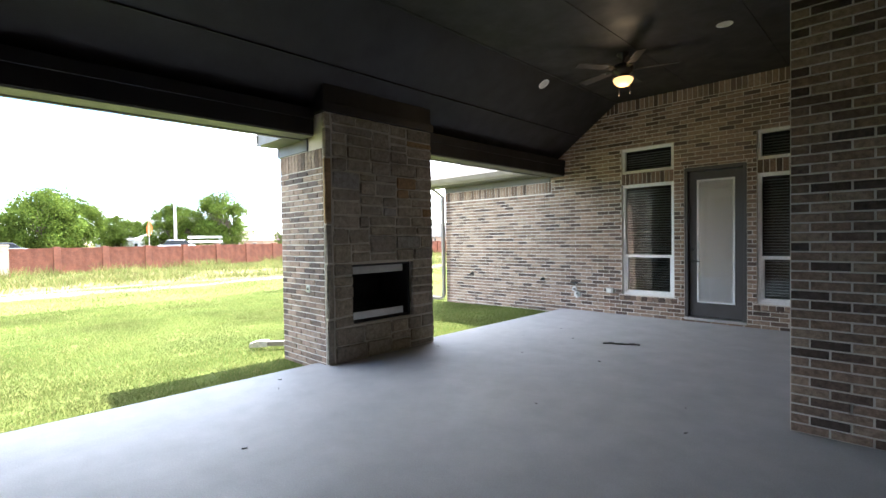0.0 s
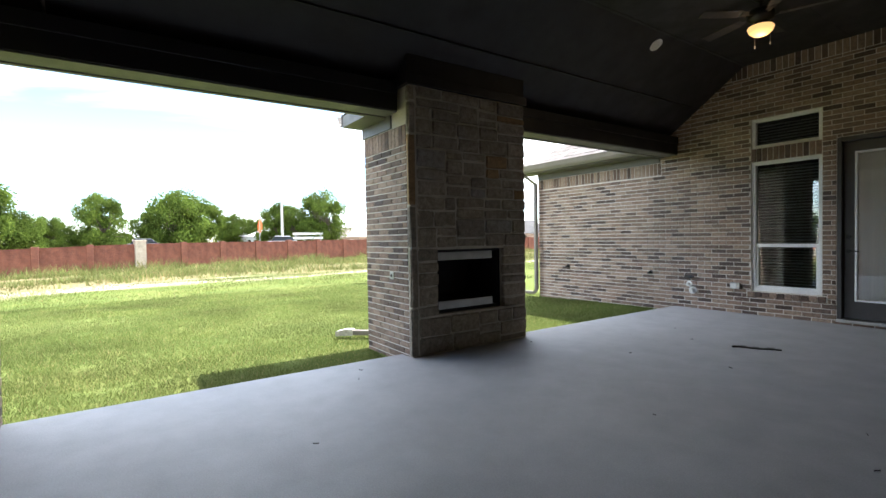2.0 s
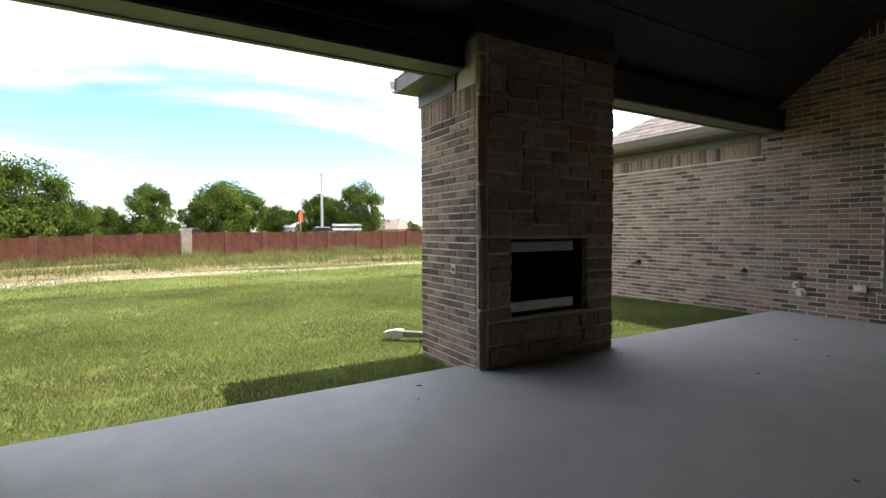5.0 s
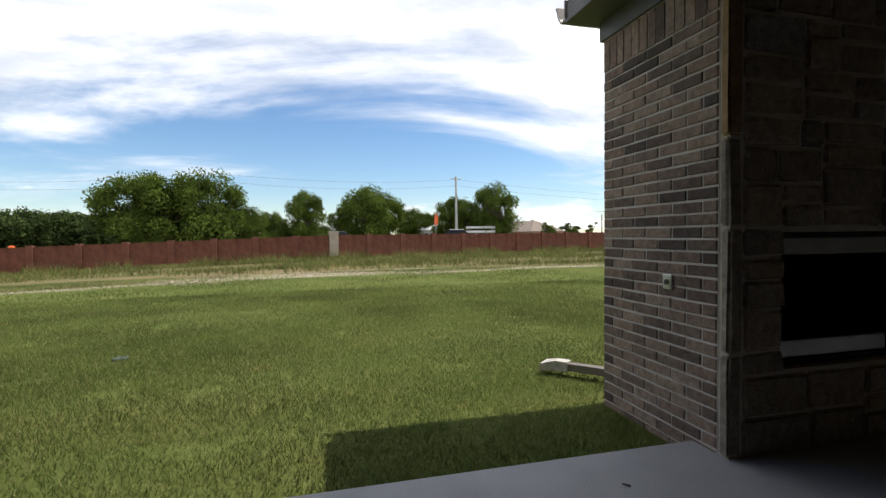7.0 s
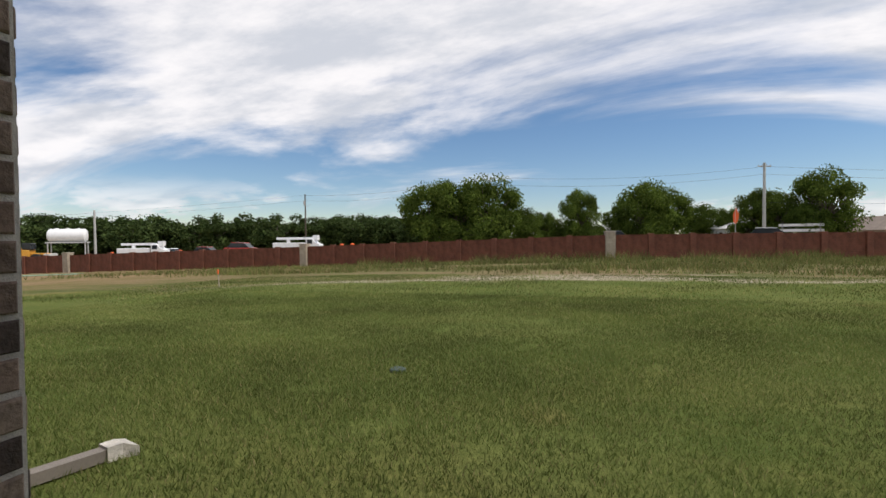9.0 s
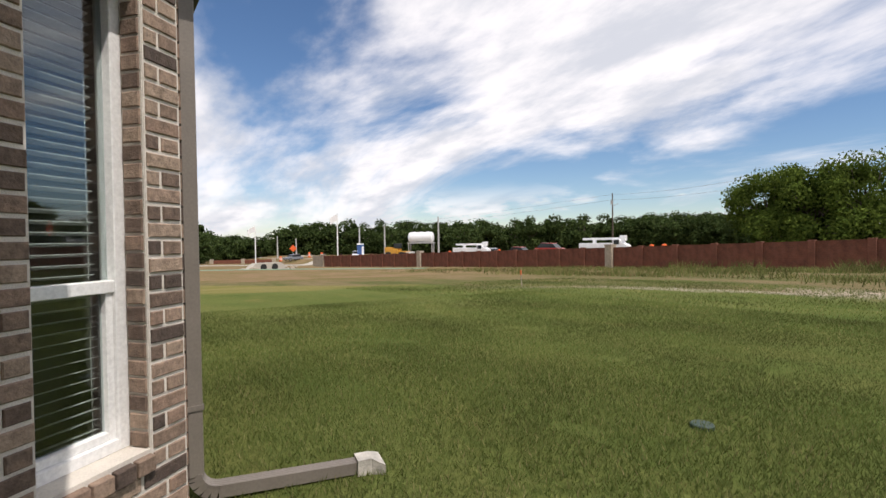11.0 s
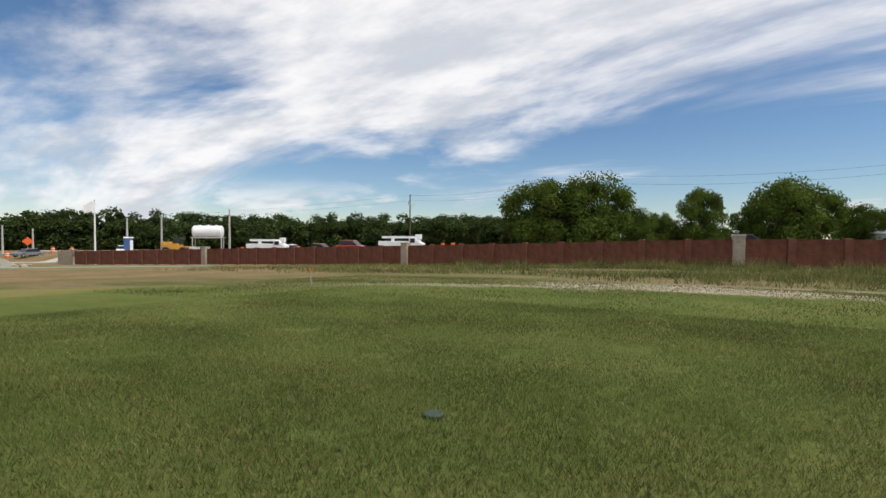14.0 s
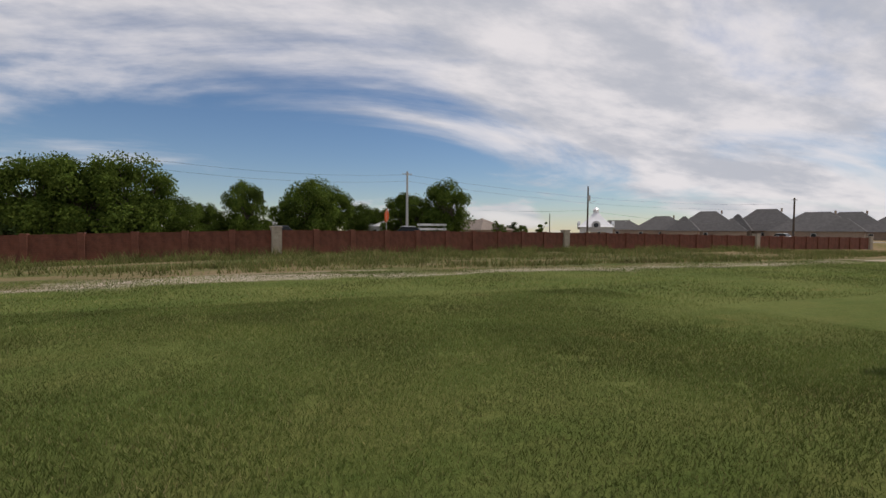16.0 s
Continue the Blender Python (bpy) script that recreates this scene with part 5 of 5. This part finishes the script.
def hip_house(x, y, w, d, wall_top, roof_top, turn, wall_m, roof_m, label, bumps=(), rooms=3):
    z = min(ground_z(x, y), -0.5)
    ob = thing("house", pose(x, y, z, 0, 0, turn), label, "house", "far houses")
    h, t = wall_top - z, roof_top - z
    bm = bmesh.new()
    box(bm, -w / 2, -d / 2, -0.3, w / 2, d / 2, h)
    part("wall", bm, wall_m, ob)

    def hip_roof(cx, cy, rw, rd, z0, z1):
        bm = bmesh.new()
        o = 0.5
        run = min(rw, rd) / 2 + o - 0.3
        lo = [bm.verts.new((cx + a * (rw / 2 + o), cy + b * (rd / 2 + o), z0)) for a, b in ((-1, -1), (1, -1), (1, 1), (-1, 1))]
        hi = [bm.verts.new((cx + a * (rw / 2 + o - run), cy + b * (rd / 2 + o - run), z1)) for a, b in ((-1, -1), (1, -1), (1, 1), (-1, 1))]
        for i in range(4):
            bm.faces.new((lo[i], lo[(i + 1) % 4], hi[(i + 1) % 4], hi[i]))
        bm.faces.new(hi)
        bm.faces.new(lo[::-1])
        return part("roof", bm, roof_m, ob)

    main = hip_roof(0, 0, w, d, h, t)
    for bx, by, bw, bd, f in bumps:
        hip_roof(bx, by, bw, bd, h - 0.02, h + (t - h) * f)
        bm = bmesh.new()
        box(bm, bx - bw / 2, by - bd / 2, -0.3, bx + bw / 2, by + bd / 2, h - 0.03)
        part("wing_wall", bm, wall_m, ob)
    bm = bmesh.new()
    box(bm, w * 0.18, -0.3, t - 0.9, w * 0.18 + 0.5, 0.3, t + 0.25)
    part("chimney", bm, wall_m, main)
    for i in range(rooms):
        wx = -w / 2 + w * (i + 0.5) / rooms
        for sy in (-1, 1):
            bm = bmesh.new()
            box(bm, wx - 0.6, sy * (d / 2 + 0.01) - 0.03, h - 1.9, wx + 0.6, sy * (d / 2 + 0.01) + 0.03, h - 0.5)
            win = part("window", bm, M_WHITE, ob)
            bm = bmesh.new()
            box(bm, wx - 0.52, sy * (d / 2 + 0.03) - 0.03, h - 1.82, wx + 0.52, sy * (d / 2 + 0.03) + 0.03, h - 0.58)
            part("pane", bm, M_DARKGLASS, win)
    return ob


for x, y, w, d, wt_, rt, turn, bumps in ((-137.7, 137.0, 19, 15, 2.2, 7.4, 40, [(5, -7, 9, 9, 0.7)]), (-121.0, 139.5, 20, 16, 2.0, 8.6, 35, [(-6, -8, 9, 9, 0.72), (7, -7, 8, 8, 0.6)]), (-113.0, 156.0, 21, 16, 2.2, 9.4, 30, [(-7, -8, 8, 8, 0.75), (5, -8, 9, 9, 0.6)]), (-92.6, 147.5, 20, 15, 2.0, 7.6, 25, [(6, -8, 9, 8, 0.65)]), (-101.0, 178.0, 20, 15, 2.2, 8.6, 25, [(-6, -8, 8, 8, 0.7)]), (-84.0, 172.0, 20, 15, 2.0, 7.6, 20, [(5, -8, 8, 8, 0.65)]), (-155.7, 133.0, 20, 13, 2.4, 6.2, 45, []), (-70.0, 168.0, 19, 15, 2.0, 7.2, 15, [(-5, -8, 8, 8, 0.65)])):
    hip_house(x, y, w, d, wt_, rt, turn, M_TANWALL, M_ROOFGREY, "new brick house with a steep grey hip roof", bumps)
hip_house(-114.5, 51.0, 18, 10, 1.6, 4.2, 15, M_TANWALL, surface("brown_roof_shingle", (0.20, 0.16, 0.13), 0.9, vary=0.2, scale=1.2, fine=6, bump=0.5), "low ranch house with a brown hip roof")
hip_house(-131.0, -65.5, 12, 9, 2.6, 5.0, 30, M_TANWALL, surface("red_brown_roof", (0.30, 0.17, 0.10), 0.9, vary=0.2, scale=1.2, fine=6), "small house with a red-brown roof among trees")
hip_house(-96.0, 22.0, 16, 6, 2.0, 3.4, 15, M_SIDING, M_METALROOF, "long low white building behind the trees")

# the pale two-storey house beyond the road
def gable_house():
    x, y = -5.8, -62.0
    z = ground_z(x, y) - 0.1
    ob = thing("house", pose(x, y, z, 0, 0, 8), "pale grey two-storey house with a gabled front and porch", "house", "far houses")
    bm = bmesh.new()
    extrude_profile(bm, [(-3.6, 0), (3.6, 0), (3.6, 4.3), (0, 7.2), (-3.6, 4.3)], (0, -4.5, 0), (0, 4.5, 0), (1, 0, 0))
    part("wall", bm, M_SIDING, ob)
    for sx in (-1, 1):
        bm = bmesh.new()
        extrude_profile(bm, [(sx * -0.05, 7.3), (sx * 4.0, 4.05), (sx * 4.0, 4.2), (sx * -0.05, 7.48)], (0, -4.8, 0), (0, 4.8, 0), (1, 0, 0))
        part("roof", bm, M_ROOFGREY, ob)
    bm = bmesh.new()
    box(bm, -3.4, 4.5, 2.45, 0.8, 6.0, 2.65)
    part("porch_roof", bm, M_ROOFGREY, ob)
    for px in (-3.2, -1.2, 0.6):
        bm = bmesh.new()
        box(bm, px - 0.08, 5.75, 0, px + 0.08, 5.91, 2.45)
        part("porch_post", bm, M_WHITE, ob)
    for px, pz, pw, ph in ((-0.5, 4.4, 1.0, 1.4), (-2.2, 0.9, 0.9, 1.4), (1.6, 0.9, 1.2, 1.4), (-0.4, 0.1, 0.9, 2.1)):
        bm = bmesh.new()
        box(bm, px - 0.08, 4.49, pz - 0.08, px + pw + 0.08, 4.54, pz + ph + 0.08)
        win = part("window", bm, M_WHITE, ob)
        bm = bmesh.new()
        box(bm, px, 4.53, pz, px + pw, 4.56, pz + ph)
        part("pane", bm, M_DARKGLASS, win)


gable_house()


def gate_pavilion():
    x, y = -107.5, 83.2
    z = ground_z(x, y)
    ob = thing("pavilion", pose(x, y, z, 0, 0, 52), "stone entry pavilion with a white metal roof and cupola", "pavilion")
    h = 2.6 - z
    bm = bmesh.new()
    for a in (-1, 1):
        for b in (-1, 1):
            box(bm, a * 3.3 - 0.7, b * 3.3 - 0.7, -0.3, a * 3.3 + 0.7, b * 3.3 + 0.7, h)
    box(bm, -3.9, -3.9, h - 1.2, 3.9, 3.9, h)
    part("wall", bm, M_SIDING, ob)
    bm = bmesh.new()
    lathe(bm, [(6.4, h), (5.6, h + 0.4), (3.2, h + 2.0), (1.0, h + 3.7), (0.9, h + 3.8)], 4)
    bmesh.ops.rotate(bm, verts=bm.verts, cent=(0, 0, 0), matrix=Matrix.Rotation(radians(45), 3, "Z"))
    part("roof", bm, M_METALROOF, ob)
    bm = bmesh.new()
    lathe(bm, [(0.7, h + 3.7), (0.7, h + 4.5), (0.95, h + 4.55), (0.15, h + 5.2), (0.05, h + 5.5)], 8)
    part("cupola", bm, M_METALROOF, ob)
    for k in range(4):
        m = Matrix.Rotation(radians(90 * k), 4, "Z")
        bm = bmesh.new()
        tube(bm, (0, -4.6, h + 0.5), (0, -3.9, h + 0.5), 1.1, n=16)
        bmesh.ops.transform(bm, matrix=m, verts=bm.verts)
        dm = part("dormer", bm, M_SIDING, ob)
        bm = bmesh.new()
        tube(bm, (0, -4.66, h + 0.5), (0, -4.6, h + 0.5), 0.6, n=16)
        bmesh.ops.transform(bm, matrix=m, verts=bm.verts)
        part("vent", bm, M_DARKGLASS, dm)


gate_pavilion()


def car(x, y, turn, paint, label, tall=1.5, length=4.6, lift=0.0, name="car", category="car"):
    ob = thing(name, pose(x, y, ground_z(x, y) + lift, 0, 0, turn), label, category, "vehicles on the road")
    L, h = length / 2, tall
    bm = bmesh.new()
    extrude_profile(bm, [(-L, 0.35), (L, 0.35), (L, 0.75), (L * 0.55, h * 0.62), (-L * 0.95, h * 0.62), (-L, 0.8)], (0, -0.85, 0), (0, 0.85, 0), (1, 0, 0))
    part("body", bm, paint, ob, bevel=0.06)
    bm = bmesh.new()
    extrude_profile(bm, [(-L * 0.8, h * 0.6), (L * 0.5, h * 0.6), (L * 0.2, h * 0.97), (-L * 0.55, h)], (0, -0.76, 0), (0, 0.76, 0), (1, 0, 0))
    cab = part("cabin", bm, M_DARKGLASS, ob, "dark windows", bevel=0.04)
    bm = bmesh.new()
    extrude_profile(bm, [(-L * 0.58, h * 0.985), (L * 0.2, h * 0.955), (L * 0.17, h * 1.0), (-L * 0.52, h * 1.03)], (0, -0.74, 0), (0, 0.74, 0), (1, 0, 0))
    part("roof_panel", bm, paint, cab)
    for a in (-0.62, 0.62):
        for b in (-0.82, 0.82):
            bm = bmesh.new()
            tube(bm, (a * L, b - 0.1, 0.33), (a * L, b + 0.1, 0.33), 0.33, n=16)
            w = part("wheel", bm, M_TYRE, ob)
            bm = bmesh.new()
            tube(bm, (a * L, b - 0.11, 0.33), (a * L, b + 0.11, 0.33), 0.19, n=12)
            part("rim", bm, M_STEEL, w)


car(-62.7, 18.9, 78, M_CARWHITE, "white saloon car on the road behind the fence", 1.6, 4.8)
car(-70.0, 4.0, 85, M_CARGREY, "grey car on the road behind the fence", 1.55)
car(-62.0, -48.0, 100, M_CARRED, "red pickup truck behind the fence", 1.9, 5.4, name="pickup_truck", category="truck")
car(-63.5, -56.0, 100, M_CARRED, "red car parked behind the fence", 1.5)
car(-42.3, -108.0, 20, M_CARGREY, "grey car on the road by the entrance", 1.5)
car(-52.0, -95.0, 60, M_CARWHITE, "white car parked near the portable toilet", 1.5)
car(-72.0, -72.0, 80, M_CARWHITE, "white car parked by the works", 1.5)
car(-79.0, 113.0, 0, M_CARWHITE, "white car parked near the far houses", 1.7, 5.0)


def work_truck(x, y, turn, s, label):
    ob = thing("work_truck", pose(x, y, ground_z(x, y), 0, 0, turn), label, "truck", "works vehicles")
    ob.scale = (s, s, s)
    bm = bmesh.new()
    box(bm, -3.6, -1.0, 0.6, 2.4, 1.0, 0.9)
    part("chassis", bm, M_BLACK, ob)
    bm = bmesh.new()
    extrude_profile(bm, [(1.5, 0.6), (3.6, 0.6), (3.6, 1.4), (2.9, 1.6), (2.5, 2.3), (1.5, 2.35)], (0, -1.0, 0), (0, 1.0, 0), (1, 0, 0))
    cab = part("cab", bm, M_CARWHITE, ob, bevel=0.06)
    bm = bmesh.new()
    box(bm, 1.7, -1.02, 1.5, 2.5, 1.02, 2.15)
    part("cab_window", bm, M_DARKGLASS, cab)
    bm = bmesh.new()
    box(bm, -3.6, -1.0, 0.9, 1.3, 1.0, 1.7)
    part("bed", bm, M_CARWHITE, ob, bevel=0.04)
    bm = bmesh.new()
    box(bm, -3.3, -0.25, 2.15, 2.6, 0.25, 2.5)
    boom = part("boom", bm, M_CARWHITE, ob, bevel=0.03)
    bm = bmesh.new()
    tube(bm, (-1.5, 0, 1.7), (-1.5, 0, 2.3), 0.3)
    part("turret", bm, M_CARWHITE, ob)
    bm = bmesh.new()
    box(bm, 2.4, -0.5, 2.0, 3.2, 0.5, 2.8)
    part("bucket", bm, M_CARWHITE, boom, bevel=0.04)
    for a in (-2.6, 2.6):
        for b in (-0.9, 0.9):
            bm = bmesh.new()
            tube(bm, (a, b - 0.15, 0.45), (a, b + 0.15, 0.45), 0.45, n=16)
            part("wheel", bm, M_TYRE, ob)


work_truck(-64.0, -40.0, 105, 0.95, "white bucket truck parked behind the fence")
work_truck(-63.5, -69.0, 115, 1.0, "white bucket truck among the works vehicles")


def water_tank():
    x, y = -58.0, -78.1
    z = ground_z(x, y)
    ob = thing("water_tank", pose(x, y, z, 0, 0, 130), "white cylindrical water tank raised on a steel stand", "tank")
    h = 2.0 - z
    bm = bmesh.new()
    prof = [(0.2, -2.6), (0.8, -2.5), (1.05, -2.3), (1.05, 2.3), (0.8, 2.5), (0.2, 2.6)]
    lathe(bm, prof, 24)
    bmesh.ops.rotate(bm, verts=bm.verts, cent=(0, 0, 0), matrix=Matrix.Rotation(radians(90), 3, "Y"))
    bmesh.ops.translate(bm, verts=bm.verts, vec=(0, 0, h))
    part("drum", bm, M_CARWHITE, ob, smooth=False)
    bm = bmesh.new()
    box(bm, -2.7, -0.8, h - 1.2, 2.7, 0.8, h - 1.0)
    part("deck", bm, M_POLEGREY, ob)
    for a in (-2.4, 2.4):
        for b in (-0.7, 0.7):
            bm = bmesh.new()
            tube(bm, (a, b, -0.2), (a, b, h - 1.1), 0.09, n=8)
            part("leg", bm, M_POLEGREY, ob)
    for a in (-1.4, 0, 1.4):
        bm = bmesh.new()
        tube(bm, (a, 0, h + 1.0), (a, 0, h + 1.18), 0.25, n=12)
        part("hatch", bm, M_CARWHITE, ob)


water_tank()


def loader():
    x, y = -54.0, -80.5
    ob = thing("wheel_loader", pose(x, y, ground_z(x, y), 0, 0, 120), "yellow wheel loader parked behind the fence", "loader")
    for nm, b, mat in (("body", (-2.2, -0.9, 0.8, 0.4, 0.9, 2.0), M_YELLOW), ("cab", (-0.6, -0.7, 2.0, 0.6, 0.7, 3.0), M_DARKGLASS), ("engine", (-2.6, -0.8, 1.2, -1.0, 0.8, 2.3), M_YELLOW), ("arm", (0.4, -0.5, 1.2, 2.6, 0.5, 1.5), M_YELLOW), ("bucket", (2.4, -1.2, 0.4, 3.2, 1.2, 1.4), M_POLEGREY)):
        bm = bmesh.new()
        box(bm, *b)
        part(nm, bm, mat, ob, bevel=0.08)
    for a in (-1.6, 1.4):
        for b in (-1.0, 1.0):
            bm = bmesh.new()
            tube(bm, (a, b - 0.25, 0.7), (a, b + 0.25, 0.7), 0.7, n=18)
            w = part("wheel", bm, M_TYRE, ob)
            bm = bmesh.new()
            tube(bm, (a, b - 0.27, 0.7), (a, b + 0.27, 0.7), 0.3, n=12)
            part("rim", bm, M_YELLOW, w)


loader()


def portable_toilet():
    x, y = -52.1, -93.1
    ob = thing("portable_toilet", pose(x, y, ground_z(x, y), 0, 0, 30), "blue and white portable toilet behind the fence", "toilet")
    bm = bmesh.new()
    box(bm, -0.55, -0.55, 0, 0.55, 0.55, 2.9)
    part("cabin", bm, M_BLUE, ob, bevel=0.04)
    bm = bmesh.new()
    extrude_profile(bm, [(-0.6, 2.9), (0.6, 2.9), (0.45, 3.15), (-0.45, 3.15)], (0, -0.6, 0), (0, 0.6, 0), (1, 0, 0))
    part("roof", bm, M_WHITE, ob)
    bm = bmesh.new()
    box(bm, -0.4, 0.55, 0.15, 0.4, 0.58, 2.5)
    part("door", bm, M_WHITE, ob)


portable_toilet()


def flagpole(x, y, top, turn):
    z = ground_z(x, y)
    ob = thing("flagpole", pose(x, y, z, 0, 0, turn), "white flagpole flying a plain white flag", "flagpole", "entrance flags")
    h = top - z
    bm = bmesh.new()
    tube(bm, (0, 0, -0.3), (0, 0, h), 0.13, 0.09, 10)
    part("mast", bm, M_WHITE, ob)
    bm = bmesh.new()
    grid = []
    for i in range(9):
        col = []
        for j in range(5):
            u, v = i / 8, j / 4
            col.append([bm.verts.new((1.9 * u, 0.15 * math.sin(u * 6 + v) * u + off, h - 0.1 - 1.2 * v - 0.5 * u + 0.15 * math.sin(u * 5))) for off in (0, 0.02)])
        grid.append(col)
    for i in range(8):
        for j in range(4):
            for s in (0, 1):
                bm.faces.new([grid[i][j][s], grid[i + 1][j][s], grid[i + 1][j + 1][s], grid[i][j + 1][s]])
    part("flag", bm, M_FLAG, ob)
    bm = bmesh.new()
    lathe(bm, [(0.02, h), (0.09, h + 0.05), (0.09, h + 0.12), (0.02, h + 0.17)], 10)
    part("finial", bm, M_STEEL, ob)


flagpole(-40.0, -77.8, 6.2, 25)
flagpole(-32.0, -100.6, 4.8, 25)


def cone(x, y, lift=0.0, s=1.0):
    ob = thing("traffic_cone", pose(x, y, ground_z(x, y) + lift), "orange traffic barrel by the road works", "barrel", "traffic barrels")
    bm = bmesh.new()
    lathe(bm, [(0.32 * s, 0), (0.30 * s, 0.4), (0.25 * s, 1.1 * s), (0.1, 1.15 * s)], 14)
    part("body", bm, M_ORANGE, ob)
    for zz in (0.35, 0.7):
        bm = bmesh.new()
        lathe(bm, [(0.305 * s, zz), (0.30 * s, zz + 0.14)], 14)
        part("stripe", bm, M_WHITE, ob)


for x, y in ((-55.5, -84.0), (-62.0, -74.0), (-66.0, -64.0), (-62.5, -32.0), (-60.0, -29.0), (-65.0, -58.0), (-48.0, -105.0), (-46.5, -109.0), (-41.0, -113.0)):
    cone(x, y, 0.0, 1.05)


def diamond_sign(x, y, h, label):
    ob = thing("road_sign", pose(x, y, ground_z(x, y), 0, 0, math.degrees(math.atan2(y - 1, x + 5)) + 90), label, "sign", "road work signs")
    bm = bmesh.new()
    tube(bm, (0, 0, -0.2), (0, 0, h), 0.04, n=8)
    part("post", bm, M_POLEGREY, ob)
    bm = bmesh.new()
    tube(bm, (0, 0.03, h), (0, 0.06, h), 0.85, n=4)
    part("plate", bm, M_ORANGE, ob, "orange diamond plate")


diamond_sign(-43.7, -112.0, 2.6, "orange diamond road work sign on a post")
ob = thing("warning_flag", pose(-68.3, 17.0, ground_z(-68.3, 17.0), 0, 0, 70), "orange warning flag on a thin post", "flag")
bm = bmesh.new()
tube(bm, (0, 0, -0.2), (0, 0, 4.0), 0.03, n=6)
part("post", bm, M_POLEGREY, ob)
bm = bmesh.new()
extrude_profile(bm, [(0, 0), (0.3, 0.5), (0.35, 1.2), (0.05, 2.0), (-0.25, 1.1), (-0.2, 0.4)], (0, -0.02, 2.1), (0, 0.02, 2.1), (1, 0, 0))
part("cloth", bm, M_ORANGE, ob)

ob = thing("barricade", pose(-78.0, 27.0, ground_z(-78.0, 27.0), 0, 0, 75), "white and striped road barricade behind the fence", "barricade")
for zz in (1.2, 1.9):
    bm = bmesh.new()
    box(bm, -2.4, -0.03, zz, 2.4, 0.03, zz + 0.35)
    part("rail", bm, M_WHITE, ob)
for xx in (-2.0, 2.0):
    bm = bmesh.new()
    box(bm, xx - 0.06, -0.3, 0, xx + 0.06, 0.3, 2.3)
    part("upright", bm, M_POLEGREY, ob)

# survey stake, culvert, road and seeded strip
ob = thing("survey_stake", pose(-17.0, -10.6, ground_z(-17.0, -10.6), 3, 2, 30), "thin wooden survey stake at the lawn edge", "stake")
bm = bmesh.new()
box(bm, -0.02, -0.012, -0.1, 0.02, 0.012, 0.55)
part("stick", bm, M_PILLAR, ob)
bm = bmesh.new()
box(bm, -0.025, -0.017, 0.42, 0.025, 0.017, 0.56)
part("paint_band", bm, M_ORANGE, ob)


def culvert():
    x, y = -22.4, -58.7
    ob = thing("culvert", pose(x, y, ground_z(x, y) - 0.25, 0, 0, 15), "concrete culvert headwall with two dark pipe mouths", "culvert")
    bm = bmesh.new()
    extrude_profile(bm, [(-3.2, 0), (3.2, 0), (1.6, 1.05), (-1.6, 1.05)], (0, -0.8, 0), (0, 0.3, 0), (1, 0, 0))
    part("headwall", bm, M_ROAD, ob)
    # solid near-black discs: the shade inside the pipes, put in as colour
    for a in (-0.75, 0.75):
        bm = bmesh.new()
        tube(bm, (a, 0.28, 0.5), (a, 0.34, 0.5), 0.42, n=20)
        part("pipe_mouth", bm, M_NEARBLACK, ob)
    rng = random.Random(3)
    for i in range(24):
        bm = bmesh.new()
        bmesh.ops.create_icosphere(bm, subdivisions=1, radius=rng.uniform(0.12, 0.32))
        bmesh.ops.scale(bm, vec=(1.3, 1.0, 0.7), verts=bm.verts)
        r = part("rock", bm, M_PILLAR, ob)
        r.location = (rng.choice((-1, 1)) * rng.uniform(1.5, 3.6), rng.uniform(-0.3, 1.0), rng.uniform(0.1, 0.5))


culvert()


def strip(name, pts, width, lift, material, label, category, kind="structure"):
    """A flat strip that follows the ground."""
    verts, faces = [], []
    fine_pts = []
    for (xa, ya), (xb, yb) in zip(pts, pts[1:]):
        for i in range(12):
            fine_pts.append((xa + (xb - xa) * i / 12, ya + (yb - ya) * i / 12))
    fine_pts.append(pts[-1])
    for i, (x, y) in enumerate(fine_pts):
        a, b = fine_pts[max(0, i - 1)], fine_pts[min(len(fine_pts) - 1, i + 1)]
        d = Vector((b[0] - a[0], b[1] - a[1])).normalized()
        ends = [(x - d.y * width / 2 * s, y + d.x * width / 2 * s) for s in (-1, 1)]
        for px, py in ends:
            verts += [(px, py, ground_z(px, py) + lift), (px, py, ground_z(px, py) - 0.15)]
    for i in range(len(fine_pts) - 1):
        q, r = 4 * i, 4 * i + 4
        faces += [(q, q + 2, r + 2, r), (q, r, r + 1, q + 1), (q + 2, q + 3, r + 3, r + 2)]
    tagged(quads(name, verts, faces, material), label, category, kind=kind)


strip("pavement", [(30.0, -92.0), (0.0, -92.0), (-22.0, -97.0), (-38.0, -91.0), (-44.0, -96.0)], 3.0, 0.12, M_ROAD, "pale concrete pavement by the entrance", "pavement")
strip("road", [(-46.0, -150.0), (-48.0, -110.0), (-56.0, -60.0), (-60.0, -10.0), (-64.0, 40.0), (-66.0, 120.0)], 8.0, 0.08, M_ROAD, "pale concrete road behind the fence", "road")
strip("seeded_strip", [(-14.0, -56.0), (-24.0, -54.0), (-36.0, -44.0)], 5.0, 0.035, M_HYDRO, "green hydroseeded strip of soil", "ground")

# bricks on the far reveal of the bay window
bm = bmesh.new()
box(bm, 0, 0, BAYW[1], 0.105, 0.004, BAYW[3])
reveal = part("reveal", bm, M_MORTAR, bay)
reveal.matrix_local = pose(BAYW[2] - 0.006, 0.105, 0, 0, 0, -90)
lay_bricks(reveal, 0.105, BAYW[1], BAYW[3], 0.074, 0.2, near=(0, 1, 0, 3), seed=41)
